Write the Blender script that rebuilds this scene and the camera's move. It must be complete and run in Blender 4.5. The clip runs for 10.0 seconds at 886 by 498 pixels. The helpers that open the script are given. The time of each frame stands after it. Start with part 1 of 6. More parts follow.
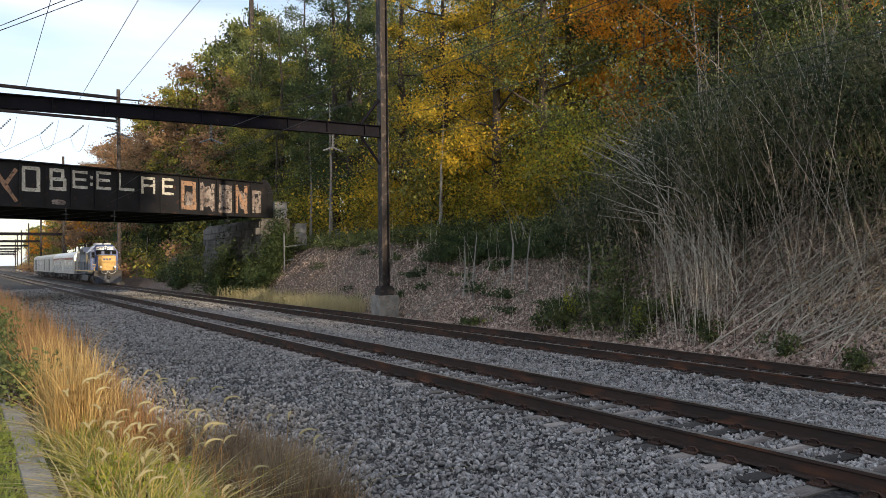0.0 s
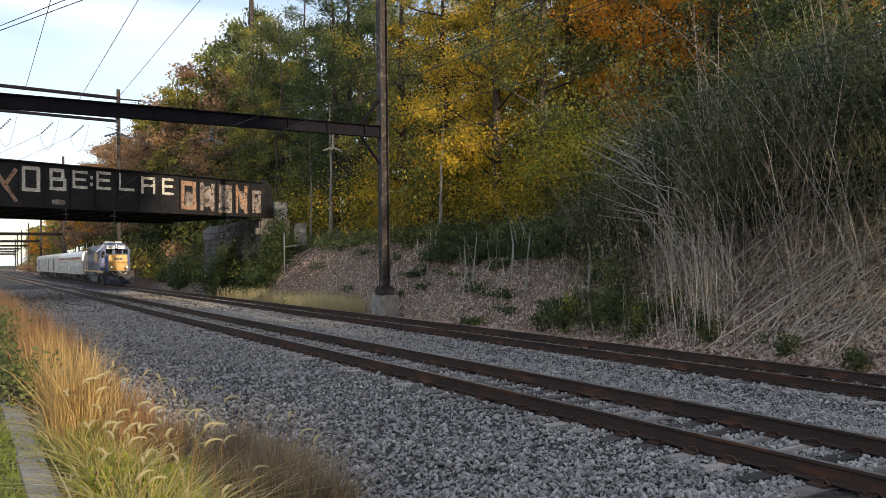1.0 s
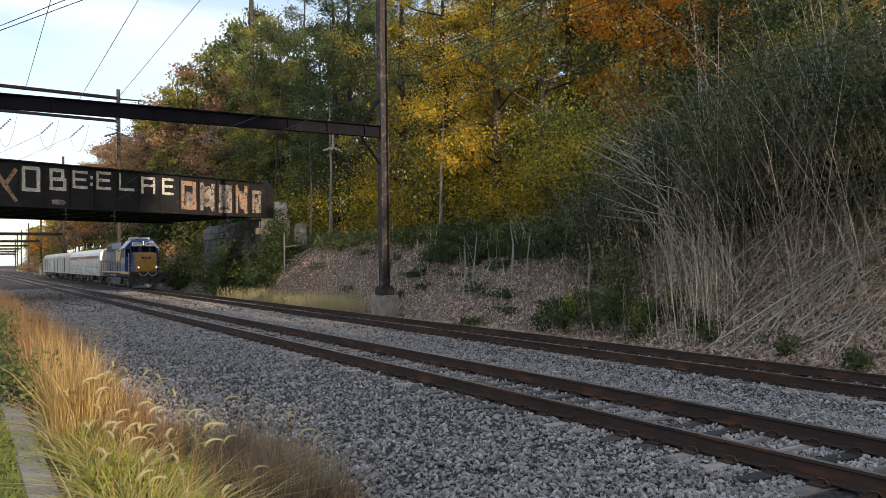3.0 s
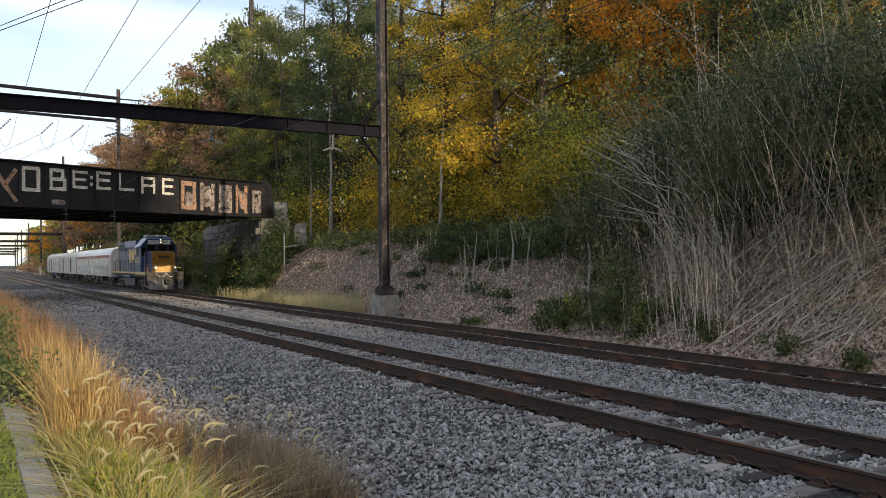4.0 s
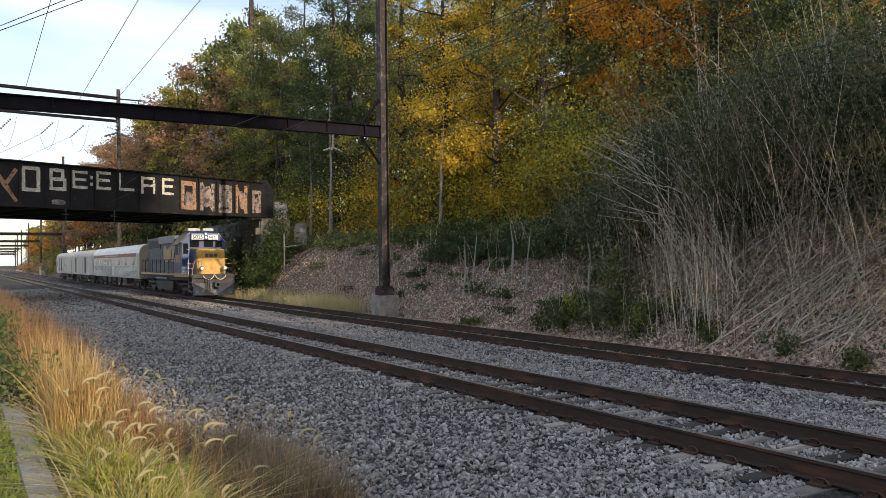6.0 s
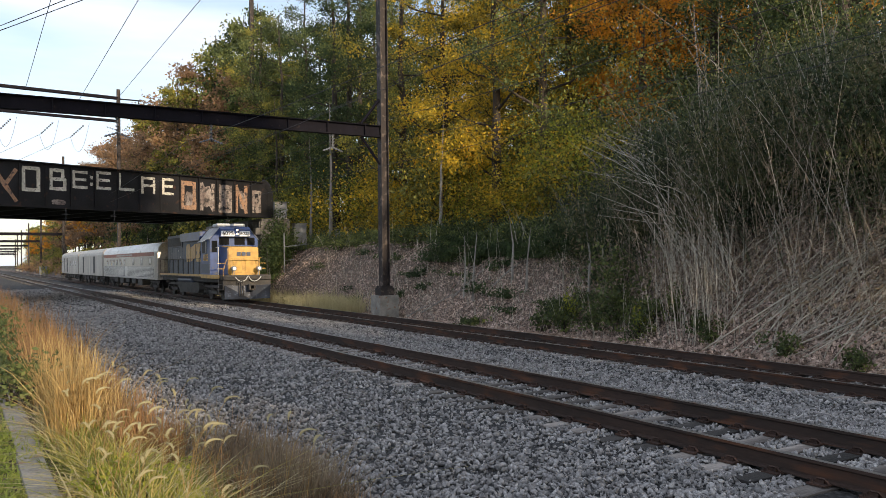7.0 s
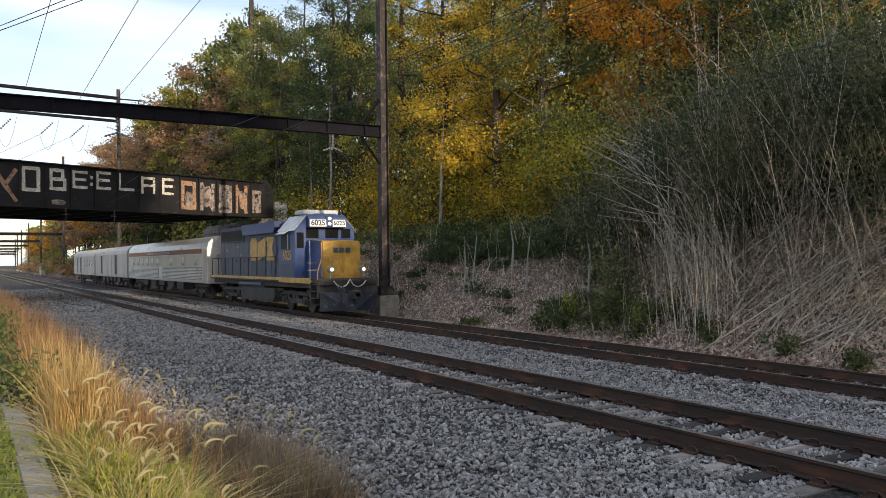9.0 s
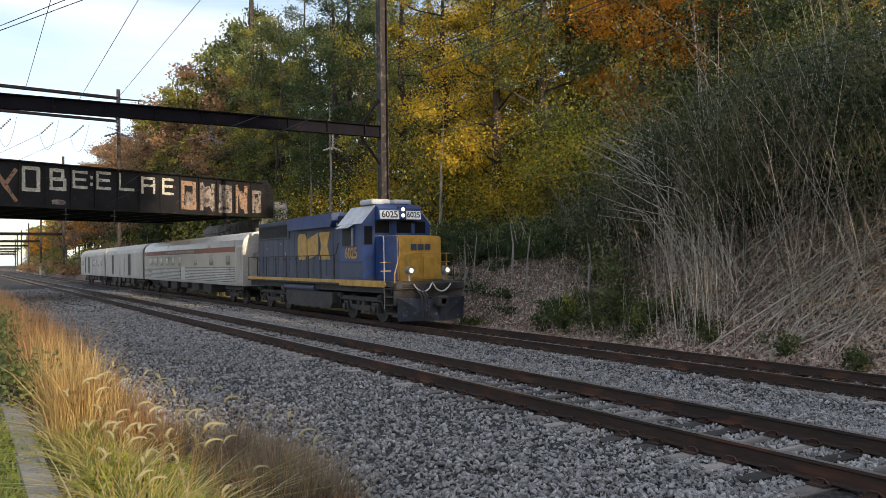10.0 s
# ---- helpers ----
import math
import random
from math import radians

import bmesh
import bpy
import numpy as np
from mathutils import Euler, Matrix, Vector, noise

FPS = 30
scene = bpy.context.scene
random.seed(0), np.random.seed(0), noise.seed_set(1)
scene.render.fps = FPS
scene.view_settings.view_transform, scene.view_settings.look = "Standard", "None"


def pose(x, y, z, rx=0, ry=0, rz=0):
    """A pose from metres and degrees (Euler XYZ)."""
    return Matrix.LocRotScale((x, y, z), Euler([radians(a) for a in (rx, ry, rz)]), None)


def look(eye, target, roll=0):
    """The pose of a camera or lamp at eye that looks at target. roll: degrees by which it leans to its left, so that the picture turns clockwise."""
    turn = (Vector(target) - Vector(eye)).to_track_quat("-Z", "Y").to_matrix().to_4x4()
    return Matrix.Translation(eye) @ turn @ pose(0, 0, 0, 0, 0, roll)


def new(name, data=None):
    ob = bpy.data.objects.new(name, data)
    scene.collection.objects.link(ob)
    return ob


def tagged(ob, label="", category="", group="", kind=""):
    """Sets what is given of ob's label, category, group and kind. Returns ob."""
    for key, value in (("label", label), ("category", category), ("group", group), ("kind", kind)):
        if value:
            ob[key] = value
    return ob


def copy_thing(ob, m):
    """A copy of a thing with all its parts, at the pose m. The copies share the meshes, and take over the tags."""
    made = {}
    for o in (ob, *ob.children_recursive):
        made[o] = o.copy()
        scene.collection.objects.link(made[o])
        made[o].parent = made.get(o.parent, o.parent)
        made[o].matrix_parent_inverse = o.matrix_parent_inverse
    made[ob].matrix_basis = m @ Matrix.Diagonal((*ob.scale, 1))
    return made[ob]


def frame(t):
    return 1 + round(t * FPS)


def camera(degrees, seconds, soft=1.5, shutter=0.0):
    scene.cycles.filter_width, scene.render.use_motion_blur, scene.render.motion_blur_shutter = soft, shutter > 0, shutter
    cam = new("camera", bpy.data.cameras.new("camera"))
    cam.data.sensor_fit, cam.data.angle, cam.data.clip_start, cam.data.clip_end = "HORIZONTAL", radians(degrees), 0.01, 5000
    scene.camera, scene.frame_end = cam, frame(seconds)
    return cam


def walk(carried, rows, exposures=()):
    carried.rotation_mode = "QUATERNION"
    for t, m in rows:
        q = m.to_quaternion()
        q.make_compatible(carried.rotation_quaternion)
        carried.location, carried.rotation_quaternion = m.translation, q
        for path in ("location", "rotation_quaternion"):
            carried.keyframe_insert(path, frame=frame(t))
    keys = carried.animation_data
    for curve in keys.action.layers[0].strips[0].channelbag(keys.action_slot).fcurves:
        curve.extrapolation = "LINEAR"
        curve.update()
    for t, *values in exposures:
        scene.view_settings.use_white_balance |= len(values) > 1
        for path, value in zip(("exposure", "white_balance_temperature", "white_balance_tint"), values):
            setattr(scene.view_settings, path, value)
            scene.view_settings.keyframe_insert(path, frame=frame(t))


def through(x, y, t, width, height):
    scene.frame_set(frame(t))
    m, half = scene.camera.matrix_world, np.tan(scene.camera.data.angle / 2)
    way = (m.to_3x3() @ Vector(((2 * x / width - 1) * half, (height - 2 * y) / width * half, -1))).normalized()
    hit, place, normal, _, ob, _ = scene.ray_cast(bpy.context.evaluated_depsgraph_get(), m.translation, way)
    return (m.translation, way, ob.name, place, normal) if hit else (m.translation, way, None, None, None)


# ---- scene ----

EYE = Vector((0.0, 0.0, 2.377))
YAW, PITCH, ROLL = 31.30, 0.766, -0.663
cam = camera(57.9, 10.0, 0.6)
aim = Vector((math.sin(radians(YAW)) * math.cos(radians(PITCH)), math.cos(radians(YAW)) * math.cos(radians(PITCH)), math.sin(radians(PITCH))))
CAM = look(EYE, EYE + aim * 10, ROLL)
walk(cam, [(0, CAM), (10, CAM)], [(0, 0.24), (10, 0.24)])

# ---- light ----
SUN_EL, SUN_AZ = 15.0, 177.0     # degrees; azimuth from the far end of the line, clockwise
sun_dir = Vector((math.sin(radians(SUN_AZ)) * math.cos(radians(SUN_EL)), math.cos(radians(SUN_AZ)) * math.cos(radians(SUN_EL)), math.sin(radians(SUN_EL))))
world = bpy.data.worlds.new("world")
scene.world = world
world.use_nodes = True
wn, wl = world.node_tree.nodes, world.node_tree.links
sky = wn.new("ShaderNodeTexSky")
sky.sky_type, sky.sun_disc = "NISHITA", False
sky.sun_elevation, sky.sun_rotation = radians(SUN_EL), radians(SUN_AZ)
wco = wn.new("ShaderNodeTexCoord")
wmap = wn.new("ShaderNodeMapping")
wmap.inputs["Scale"].default_value = (1.2, 1.2, 6.0)
wno = wn.new("ShaderNodeTexNoise")
wno.inputs["Scale"].default_value, wno.inputs["Detail"].default_value = 1.6, 6
wra = wn.new("ShaderNodeValToRGB")
wra.color_ramp.elements[0].position, wra.color_ramp.elements[1].position = 0.30, 0.62
wmx = wn.new("ShaderNodeMix")
wmx.data_type = "RGBA"
wmx.inputs["B"].default_value = (5.15, 5.55, 6.35, 1)
wl.new(wco.outputs["Generated"], wmap.inputs[0])
wl.new(wmap.outputs[0], wno.inputs["Vector"])
wl.new(wno.outputs[0], wra.inputs[0])
wl.new(wra.outputs[0], wmx.inputs["Factor"])
wl.new(sky.outputs[0], wmx.inputs["A"])
wl.new(wmx.outputs["Result"], wn["Background"].inputs[0])
wn["Background"].inputs[1].default_value = 0.172
sun = new("sun", bpy.data.lights.new("sun", "SUN"))
sun.data.energy, sun.data.angle, sun.data.color = 4.2, radians(0.6), (1.0, 0.81, 0.57)
sun.matrix_world = look(sun_dir * 200, (0, 0, 0))

# ---- plan ----
XN, XF = 8.20, 14.90            # centre lines of the two tracks
ZN = 0.305                      # near track lies higher
FRONT, SPEED, ACC = 25.62, 7.18, 0.0262
CURVE, CURVE_Y = 0.00016, 140.0


def bend(y):
    return CURVE * max(0.0, y - CURVE_Y) ** 2 / 2


def lerp(a, b, t):
    return a + (b - a) * max(0.0, min(1.0, t))


PROFILE = [(-400, 0.6), (-6, 0.62), (0.66, 0.66), (1.5, 0.5), (2.7, 0.14), (4.0, 0.02), (6.2, 0.03), (6.75, 0.065), (9.65, 0.065), (10.6, -0.1), (12.6, -0.28), (13.4, -0.235),
           (16.4, -0.235), (17.3, -0.45), (18.3, -0.35), (19.6, 0.75), (20.8, 2.2), (22.0, 3.15), (23.5, 3.5), (34, 4.6), (48, 5.8), (70, 7.0), (120, 9.0), (400, 14.0)]


def ground_z(x, y):
    """Height of the ground across the line."""
    xr = x - bend(y)
    z = PROFILE[-1][1]
    for (x0, z0), (x1, z1) in zip(PROFILE, PROFILE[1:]):
        if xr <= x1:
            z = lerp(z0, z1, (xr - x0) / (x1 - x0))
            break
    if xr > 17.8:
        k = min(1.0, (xr - 17.8) / 3)
        z += k * (0.55 * noise.noise((x * 0.25, y * 0.2, 3)) + 0.3 * noise.noise((x * 0.8, y * 0.8, 7)))
        z += k * 1.3 * lerp(0, 1, (24 - y) / 12)
    elif xr < 6 or xr > 9.9:
        z += 0.03 * noise.noise((x * 0.8, y * 0.8, 1))
    if xr > 17.8 and y > 300:
        z *= lerp(1, 0.4, (y - 300) / 300)
    return z


# ---- materials ----
def mat(name, a, b=None, rough=0.7, metal=0.0, scale=6.0, fine=60.0, bump=0.2, depth=0.01, rand=0.0, island=False, stretch=(1, 1, 1), spec=0.5, c=None, wear=0.0):
    """Two tones mixed by broad noise, fine grain over them, relief; rand: light and dark from piece to piece; wear: stains of tone c."""
    m = bpy.data.materials.new(name)
    m.use_nodes = True
    n, l = m.node_tree.nodes, m.node_tree.links
    p = n["Principled BSDF"]
    p.inputs["Roughness"].default_value, p.inputs["Metallic"].default_value = rough, metal
    p.inputs["Specular IOR Level"].default_value = spec
    b = b or tuple(v * 0.75 for v in a)
    co, mp = n.new("ShaderNodeTexCoord"), n.new("ShaderNodeMapping")
    mp.inputs["Scale"].default_value = stretch
    l.new(co.outputs["Object"], mp.inputs[0])
    big, small = n.new("ShaderNodeTexNoise"), n.new("ShaderNodeTexNoise")
    big.inputs["Scale"].default_value, big.inputs["Detail"].default_value = scale, 5
    small.inputs["Scale"].default_value, small.inputs["Detail"].default_value = fine, 4
    l.new(mp.outputs[0], big.inputs["Vector"])
    l.new(mp.outputs[0], small.inputs["Vector"])
    ramp = n.new("ShaderNodeValToRGB")
    ramp.color_ramp.elements[0].position, ramp.color_ramp.elements[1].position = 0.35, 0.65
    ramp.color_ramp.elements[0].color, ramp.color_ramp.elements[1].color = (*b, 1), (*a, 1)
    l.new(big.outputs[0], ramp.inputs[0])
    col = ramp.outputs[0]
    mul = n.new("ShaderNodeMix")
    mul.data_type, mul.blend_type = "RGBA", "MULTIPLY"
    mul.inputs["Factor"].default_value = 0.6
    r2 = n.new("ShaderNodeValToRGB")
    r2.color_ramp.elements[0].position, r2.color_ramp.elements[1].position = 0.3, 0.6
    r2.color_ramp.elements[0].color = (0.45, 0.45, 0.45, 1)
    l.new(small.outputs[0], r2.inputs[0])
    l.new(col, mul.inputs["A"])
    l.new(r2.outputs[0], mul.inputs["B"])
    col = mul.outputs["Result"]
    if c:
        st = n.new("ShaderNodeTexNoise")
        st.inputs["Scale"].default_value, st.inputs["Detail"].default_value = scale * 2.3, 8
        l.new(mp.outputs[0], st.inputs["Vector"])
        r3 = n.new("ShaderNodeValToRGB")
        r3.color_ramp.elements[0].position, r3.color_ramp.elements[1].position = 0.62 - wear * 0.3, 0.72 - wear * 0.2
        l.new(st.outputs[0], r3.inputs[0])
        mx = n.new("ShaderNodeMix")
        mx.data_type = "RGBA"
        mx.inputs["B"].default_value = (*c, 1)
        l.new(r3.outputs[0], mx.inputs["Factor"])
        l.new(col, mx.inputs["A"])
        col = mx.outputs["Result"]
    if rand:
        src = n.new("ShaderNodeNewGeometry").outputs["Random Per Island"] if island else n.new("ShaderNodeObjectInfo").outputs["Random"]
        hv = n.new("ShaderNodeHueSaturation")
        mr = n.new("ShaderNodeMapRange")
        mr.inputs["To Min"].default_value, mr.inputs["To Max"].default_value = 1 - rand, 1 + rand
        l.new(src, mr.inputs["Value"])
        l.new(mr.outputs[0], hv.inputs["Value"])
        l.new(col, hv.inputs["Color"])
        col = hv.outputs[0]
    l.new(col, p.inputs["Base Color"])
    if bump:
        bp = n.new("ShaderNodeBump")
        bp.inputs["Strength"].default_value, bp.inputs["Distance"].default_value = bump, depth
        l.new(small.outputs[0], bp.inputs["Height"])
        l.new(bp.outputs[0], p.inputs["Normal"])
    return m


def leaf_mat(name, colours, through=0.45, rough=0.55, patch=0.55):
    """Leaves: tones chosen leaf by leaf, part of the light passes through the blade."""
    m = bpy.data.materials.new(name)
    m.use_nodes = True
    n, l = m.node_tree.nodes, m.node_tree.links
    p = n["Principled BSDF"]
    p.inputs["Roughness"].default_value = rough
    p.inputs["Specular IOR Level"].default_value = 0.3
    g = n.new("ShaderNodeNewGeometry")
    ramp = n.new("ShaderNodeValToRGB")
    while len(ramp.color_ramp.elements) < len(colours):
        ramp.color_ramp.elements.new(0.5)
    for i, (e, cc) in enumerate(zip(ramp.color_ramp.elements, colours)):
        e.position, e.color = i / max(1, len(colours) - 1), (*cc, 1)
    co, no, mr, mx = n.new("ShaderNodeTexCoord"), n.new("ShaderNodeTexNoise"), n.new("ShaderNodeMapRange"), n.new("ShaderNodeMix")
    no.inputs["Scale"].default_value, no.inputs["Detail"].default_value = patch, 3
    l.new(co.outputs["Object"], no.inputs["Vector"])
    mr.inputs["From Min"].default_value, mr.inputs["From Max"].default_value = 0.36, 0.66
    l.new(no.outputs[0], mr.inputs["Value"])
    mx.inputs["Factor"].default_value = 0.42
    l.new(mr.outputs[0], mx.inputs["A"])
    l.new(g.outputs["Random Per Island"], mx.inputs["B"])
    l.new(mx.outputs["Result"], ramp.inputs[0])
    l.new(ramp.outputs[0], p.inputs["Base Color"])
    t = n.new("ShaderNodeBsdfTranslucent")
    l.new(ramp.outputs[0], t.inputs["Color"])
    mix = n.new("ShaderNodeMixShader")
    mix.inputs[0].default_value = through
    l.new(p.outputs[0], mix.inputs[1])
    l.new(t.outputs[0], mix.inputs[2])
    l.new(mix.outputs[0], n["Material Output"].inputs["Surface"])
    return m


def glow(name, colour, strength):
    m = bpy.data.materials.new(name)
    m.use_nodes = True
    p = m.node_tree.nodes["Principled BSDF"]
    p.inputs["Base Color"].default_value = (*colour, 1)
    p.inputs["Emission Color"].default_value, p.inputs["Emission Strength"].default_value = (*colour, 1), strength
    return m


def glass(name, tint=(0.012, 0.013, 0.015)):
    m = bpy.data.materials.new(name)
    m.use_nodes = True
    p = m.node_tree.nodes["Principled BSDF"]
    p.inputs["Base Color"].default_value = (*tint, 1)
    p.inputs["Roughness"].default_value = 0.08
    p.inputs["Specular IOR Level"].default_value = 0.15
    return m


M_RAIL = mat("rail_steel_rust", (0.068, 0.04, 0.03), (0.038, 0.026, 0.021), 0.75, 0.3, 3, 40, 0.25, 0.004, stretch=(1, 0.15, 1), c=(0.12, 0.05, 0.025), wear=0.3)
M_RAILTOP = mat("rail_head_worn", (0.36, 0.34, 0.32), (0.22, 0.19, 0.17), 0.42, 0.85, 3, 30, 0.05, 0.002, stretch=(1, 0.1, 1))
M_TIE = mat("tie_weathered_wood", (0.22, 0.195, 0.175), (0.055, 0.045, 0.04), 0.9, 0, 1.6, 26, 0.8, 0.012, rand=0.85, stretch=(0.25, 2, 2))
M_PLATE = mat("tie_plate_rust", (0.09, 0.05, 0.035), (0.05, 0.03, 0.025), 0.8, 0.4, 8, 60, 0.3, 0.004, rand=0.3)
M_STONE = mat("ballast_stone", (0.40, 0.38, 0.368), (0.25, 0.238, 0.232), 0.85, 0, 4, 60, 0.3, 0.004, rand=0.45, island=True)
M_CONC = mat("weathered_concrete", (0.34, 0.32, 0.29), (0.20, 0.19, 0.17), 0.9, 0, 2.5, 40, 0.4, 0.006, c=(0.20, 0.11, 0.06), wear=0.15)
M_POLE = mat("pole_rusty_steel", (0.04, 0.029, 0.026), (0.018, 0.014, 0.015), 0.75, 0.0, 1.5, 30, 0.25, 0.004, c=(0.13, 0.10, 0.085), wear=0.25)
M_BEAM = mat("beam_dark_steel", (0.009, 0.008, 0.014), (0.006, 0.0055, 0.009), 0.75, 0.0, 2, 30, 0.2, 0.004, spec=0.12, c=(0.025, 0.018, 0.018), wear=0.0)
M_GIRDER = mat("girder_black_paint", (0.016, 0.016, 0.02), (0.009, 0.009, 0.011), 0.6, 0.0, 0.9, 14, 0.3, 0.006, spec=0.3, c=(0.06, 0.03, 0.02), wear=0.03)
M_WIRE = mat("wire_dark", (0.06, 0.06, 0.065), None, 0.6, 0.4, 3, 30, 0)
M_PORC = mat("porcelain_grey", (0.22, 0.23, 0.25), None, 0.3, 0, 6, 40, 0)
M_INS = mat("insulator_brown", (0.04, 0.03, 0.028), None, 0.3, 0, 6, 40, 0)
M_MASON = mat("abutment_stone", (0.17, 0.155, 0.14), (0.085, 0.08, 0.075), 0.9, 0, 1.2, 18, 0.6, 0.02, rand=0.4)
M_BARK = mat("bark", (0.085, 0.065, 0.05), (0.045, 0.036, 0.03), 0.95, 0, 2, 16, 0.8, 0.03, stretch=(2, 2, 0.3), rand=0.3)
M_BARKPALE = mat("pale_bark", (0.36, 0.33, 0.29), (0.2, 0.18, 0.16), 0.9, 0, 2, 16, 0.5, 0.02, stretch=(2, 2, 0.5))
M_CANE = mat("dry_cane", (0.62, 0.57, 0.48), (0.42, 0.37, 0.29), 0.7, 0, 5, 50, 0.1, rand=0.4, island=True)
M_CANEB = mat("brown_cane", (0.32, 0.255, 0.185), (0.19, 0.15, 0.11), 0.7, 0, 5, 50, 0.1, rand=0.4, island=True)
M_CANEG = mat("green_cane", (0.12, 0.13, 0.06), (0.075, 0.075, 0.04), 0.65, 0, 5, 50, 0.1, rand=0.35, island=True)
L_GREEN = leaf_mat("leaf_green", [(0.025, 0.04, 0.018), (0.075, 0.10, 0.038), (0.18, 0.21, 0.07), (0.40, 0.40, 0.12)], 0.45)
L_DARK = leaf_mat("leaf_dark_green", [(0.022, 0.038, 0.018), (0.045, 0.07, 0.026), (0.085, 0.12, 0.042), (0.20, 0.21, 0.07)], 0.4)
L_OLIVE = leaf_mat("leaf_olive", [(0.03, 0.04, 0.016), (0.12, 0.13, 0.035), (0.30, 0.28, 0.06), (0.62, 0.46, 0.06)], 0.45)
L_YELLOW = leaf_mat("leaf_yellow", [(0.05, 0.055, 0.02), (0.30, 0.24, 0.04), (0.80, 0.55, 0.05), (0.85, 0.42, 0.03)], 0.55)
L_LIMELEAF = leaf_mat("leaf_lime", [(0.12, 0.15, 0.03), (0.28, 0.32, 0.05), (0.48, 0.45, 0.07), (0.70, 0.56, 0.08)], 0.6)
L_ORANGE = leaf_mat("leaf_orange", [(0.22, 0.11, 0.03), (0.55, 0.25, 0.035), (0.78, 0.36, 0.035), (0.75, 0.45, 0.06)], 0.6)
L_RUST = leaf_mat("leaf_rust", [(0.12, 0.085, 0.055), (0.26, 0.165, 0.095), (0.42, 0.25, 0.135), (0.50, 0.34, 0.18)], 0.55)
L_LITTER = leaf_mat("leaf_litter", [(0.10, 0.07, 0.055), (0.36, 0.265, 0.215), (0.62, 0.48, 0.40), (0.78, 0.64, 0.55)], 0.1, 0.8, 4.0)
# two lowest bamboo tones near black: shaded pits of the thicket put into leaf colour
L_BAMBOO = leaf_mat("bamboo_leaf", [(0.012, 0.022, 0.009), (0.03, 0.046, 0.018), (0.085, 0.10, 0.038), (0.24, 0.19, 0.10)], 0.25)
L_STRAW = leaf_mat("straw_grass", [(0.22, 0.14, 0.06), (0.42, 0.28, 0.11), (0.60, 0.42, 0.18), (0.70, 0.52, 0.25)], 0.4, 0.7, 2.5)
L_RUSTY = leaf_mat("red_straw_grass", [(0.24, 0.13, 0.06), (0.34, 0.19, 0.09), (0.42, 0.25, 0.12), (0.28, 0.18, 0.09)], 0.4, 0.7)
L_LIME = leaf_mat("green_grass", [(0.12, 0.15, 0.035), (0.27, 0.27, 0.06), (0.44, 0.37, 0.11), (0.58, 0.44, 0.18)], 0.35, 0.7, 5.0)
L_TURF = leaf_mat("turf_grass", [(0.07, 0.10, 0.025), (0.14, 0.18, 0.04), (0.24, 0.25, 0.07), (0.36, 0.30, 0.12)], 0.4, 0.7, 3.0)
L_LAWN = leaf_mat("lawn_grass", [(0.12, 0.17, 0.035), (0.20, 0.26, 0.05), (0.28, 0.32, 0.08), (0.40, 0.34, 0.13)], 0.4, 0.7, 3.0)
L_TAN = leaf_mat("tan_grass", [(0.11, 0.08, 0.055), (0.22, 0.165, 0.11), (0.32, 0.25, 0.17), (0.40, 0.32, 0.22)], 0.25, 0.8, 3.0)
L_PALE = leaf_mat("pale_grass", [(0.34, 0.30, 0.15), (0.46, 0.40, 0.22), (0.55, 0.48, 0.28), (0.30, 0.27, 0.13)], 0.35, 0.8)


# ---- builders ----
def part(name, bm, material, parent=None, label="", smooth=False):
    """Links a bmesh as one mesh object, under a thing or alone."""
    me = bpy.data.meshes.new(name)
    bm.to_mesh(me)
    bm.free()
    for m in material if isinstance(material, (list, tuple)) else [material]:
        me.materials.append(m)
    if smooth:
        for f in me.polygons:
            f.use_smooth = True
    ob = new(name, me)
    ob.parent = parent
    if label:
        tagged(ob, label)
    return ob


def mesh_ob(name, verts, faces, material, parent=None, label="", slots=None, smooth=False):
    me = bpy.data.meshes.new(name)
    me.from_pydata(verts, [], faces)
    for m in material if isinstance(material, (list, tuple)) else [material]:
        me.materials.append(m)
    if slots is not None:
        me.polygons.foreach_set("material_index", slots)
    if smooth:
        me.polygons.foreach_set("use_smooth", [True] * len(me.polygons))
    me.update()
    ob = new(name, me)
    ob.parent = parent
    if label:
        tagged(ob, label)
    return ob


def box(bm, x0, x1, y0, y1, z0, z1, bevel=0.0, m=None):
    mx = Matrix.Translation(((x0 + x1) / 2, (y0 + y1) / 2, (z0 + z1) / 2)) @ Matrix.Diagonal((abs(x1 - x0), abs(y1 - y0), abs(z1 - z0), 1))
    r = bmesh.ops.create_cube(bm, size=1, matrix=(m @ mx) if m else mx)
    if bevel:
        es = list({e for v in r["verts"] for e in v.link_edges})
        bmesh.ops.bevel(bm, geom=es, offset=bevel, segments=2, affect="EDGES", profile=0.6)
    return r["verts"]


def tube(bm, pts, r0, r1=None, sides=6):
    """A tapered round bar along a line of points."""
    r1 = r0 if r1 is None else r1
    pts = [Vector(p) for p in pts]
    rings = []
    for i, p in enumerate(pts):
        d = (pts[min(i + 1, len(pts) - 1)] - pts[max(i - 1, 0)]).normalized()
        u = d.orthogonal().normalized() if abs(d.z) > 0.99 else Vector((0, 0, 1)).cross(d).normalized()
        v = d.cross(u)
        r = lerp(r0, r1, i / max(1, len(pts) - 1))
        rings.append([bm.verts.new(p + (u * math.cos(a) + v * math.sin(a)) * r) for a in [2 * math.pi * k / sides for k in range(sides)]])
    for a, b in zip(rings, rings[1:]):
        for k in range(sides):
            bm.faces.new((a[k], a[(k + 1) % sides], b[(k + 1) % sides], b[k]))
    bm.faces.new(list(reversed(rings[0])))
    bm.faces.new(rings[-1])


def cyl(bm, a, b, r, sides=16):
    tube(bm, [a, b], r, r, sides)


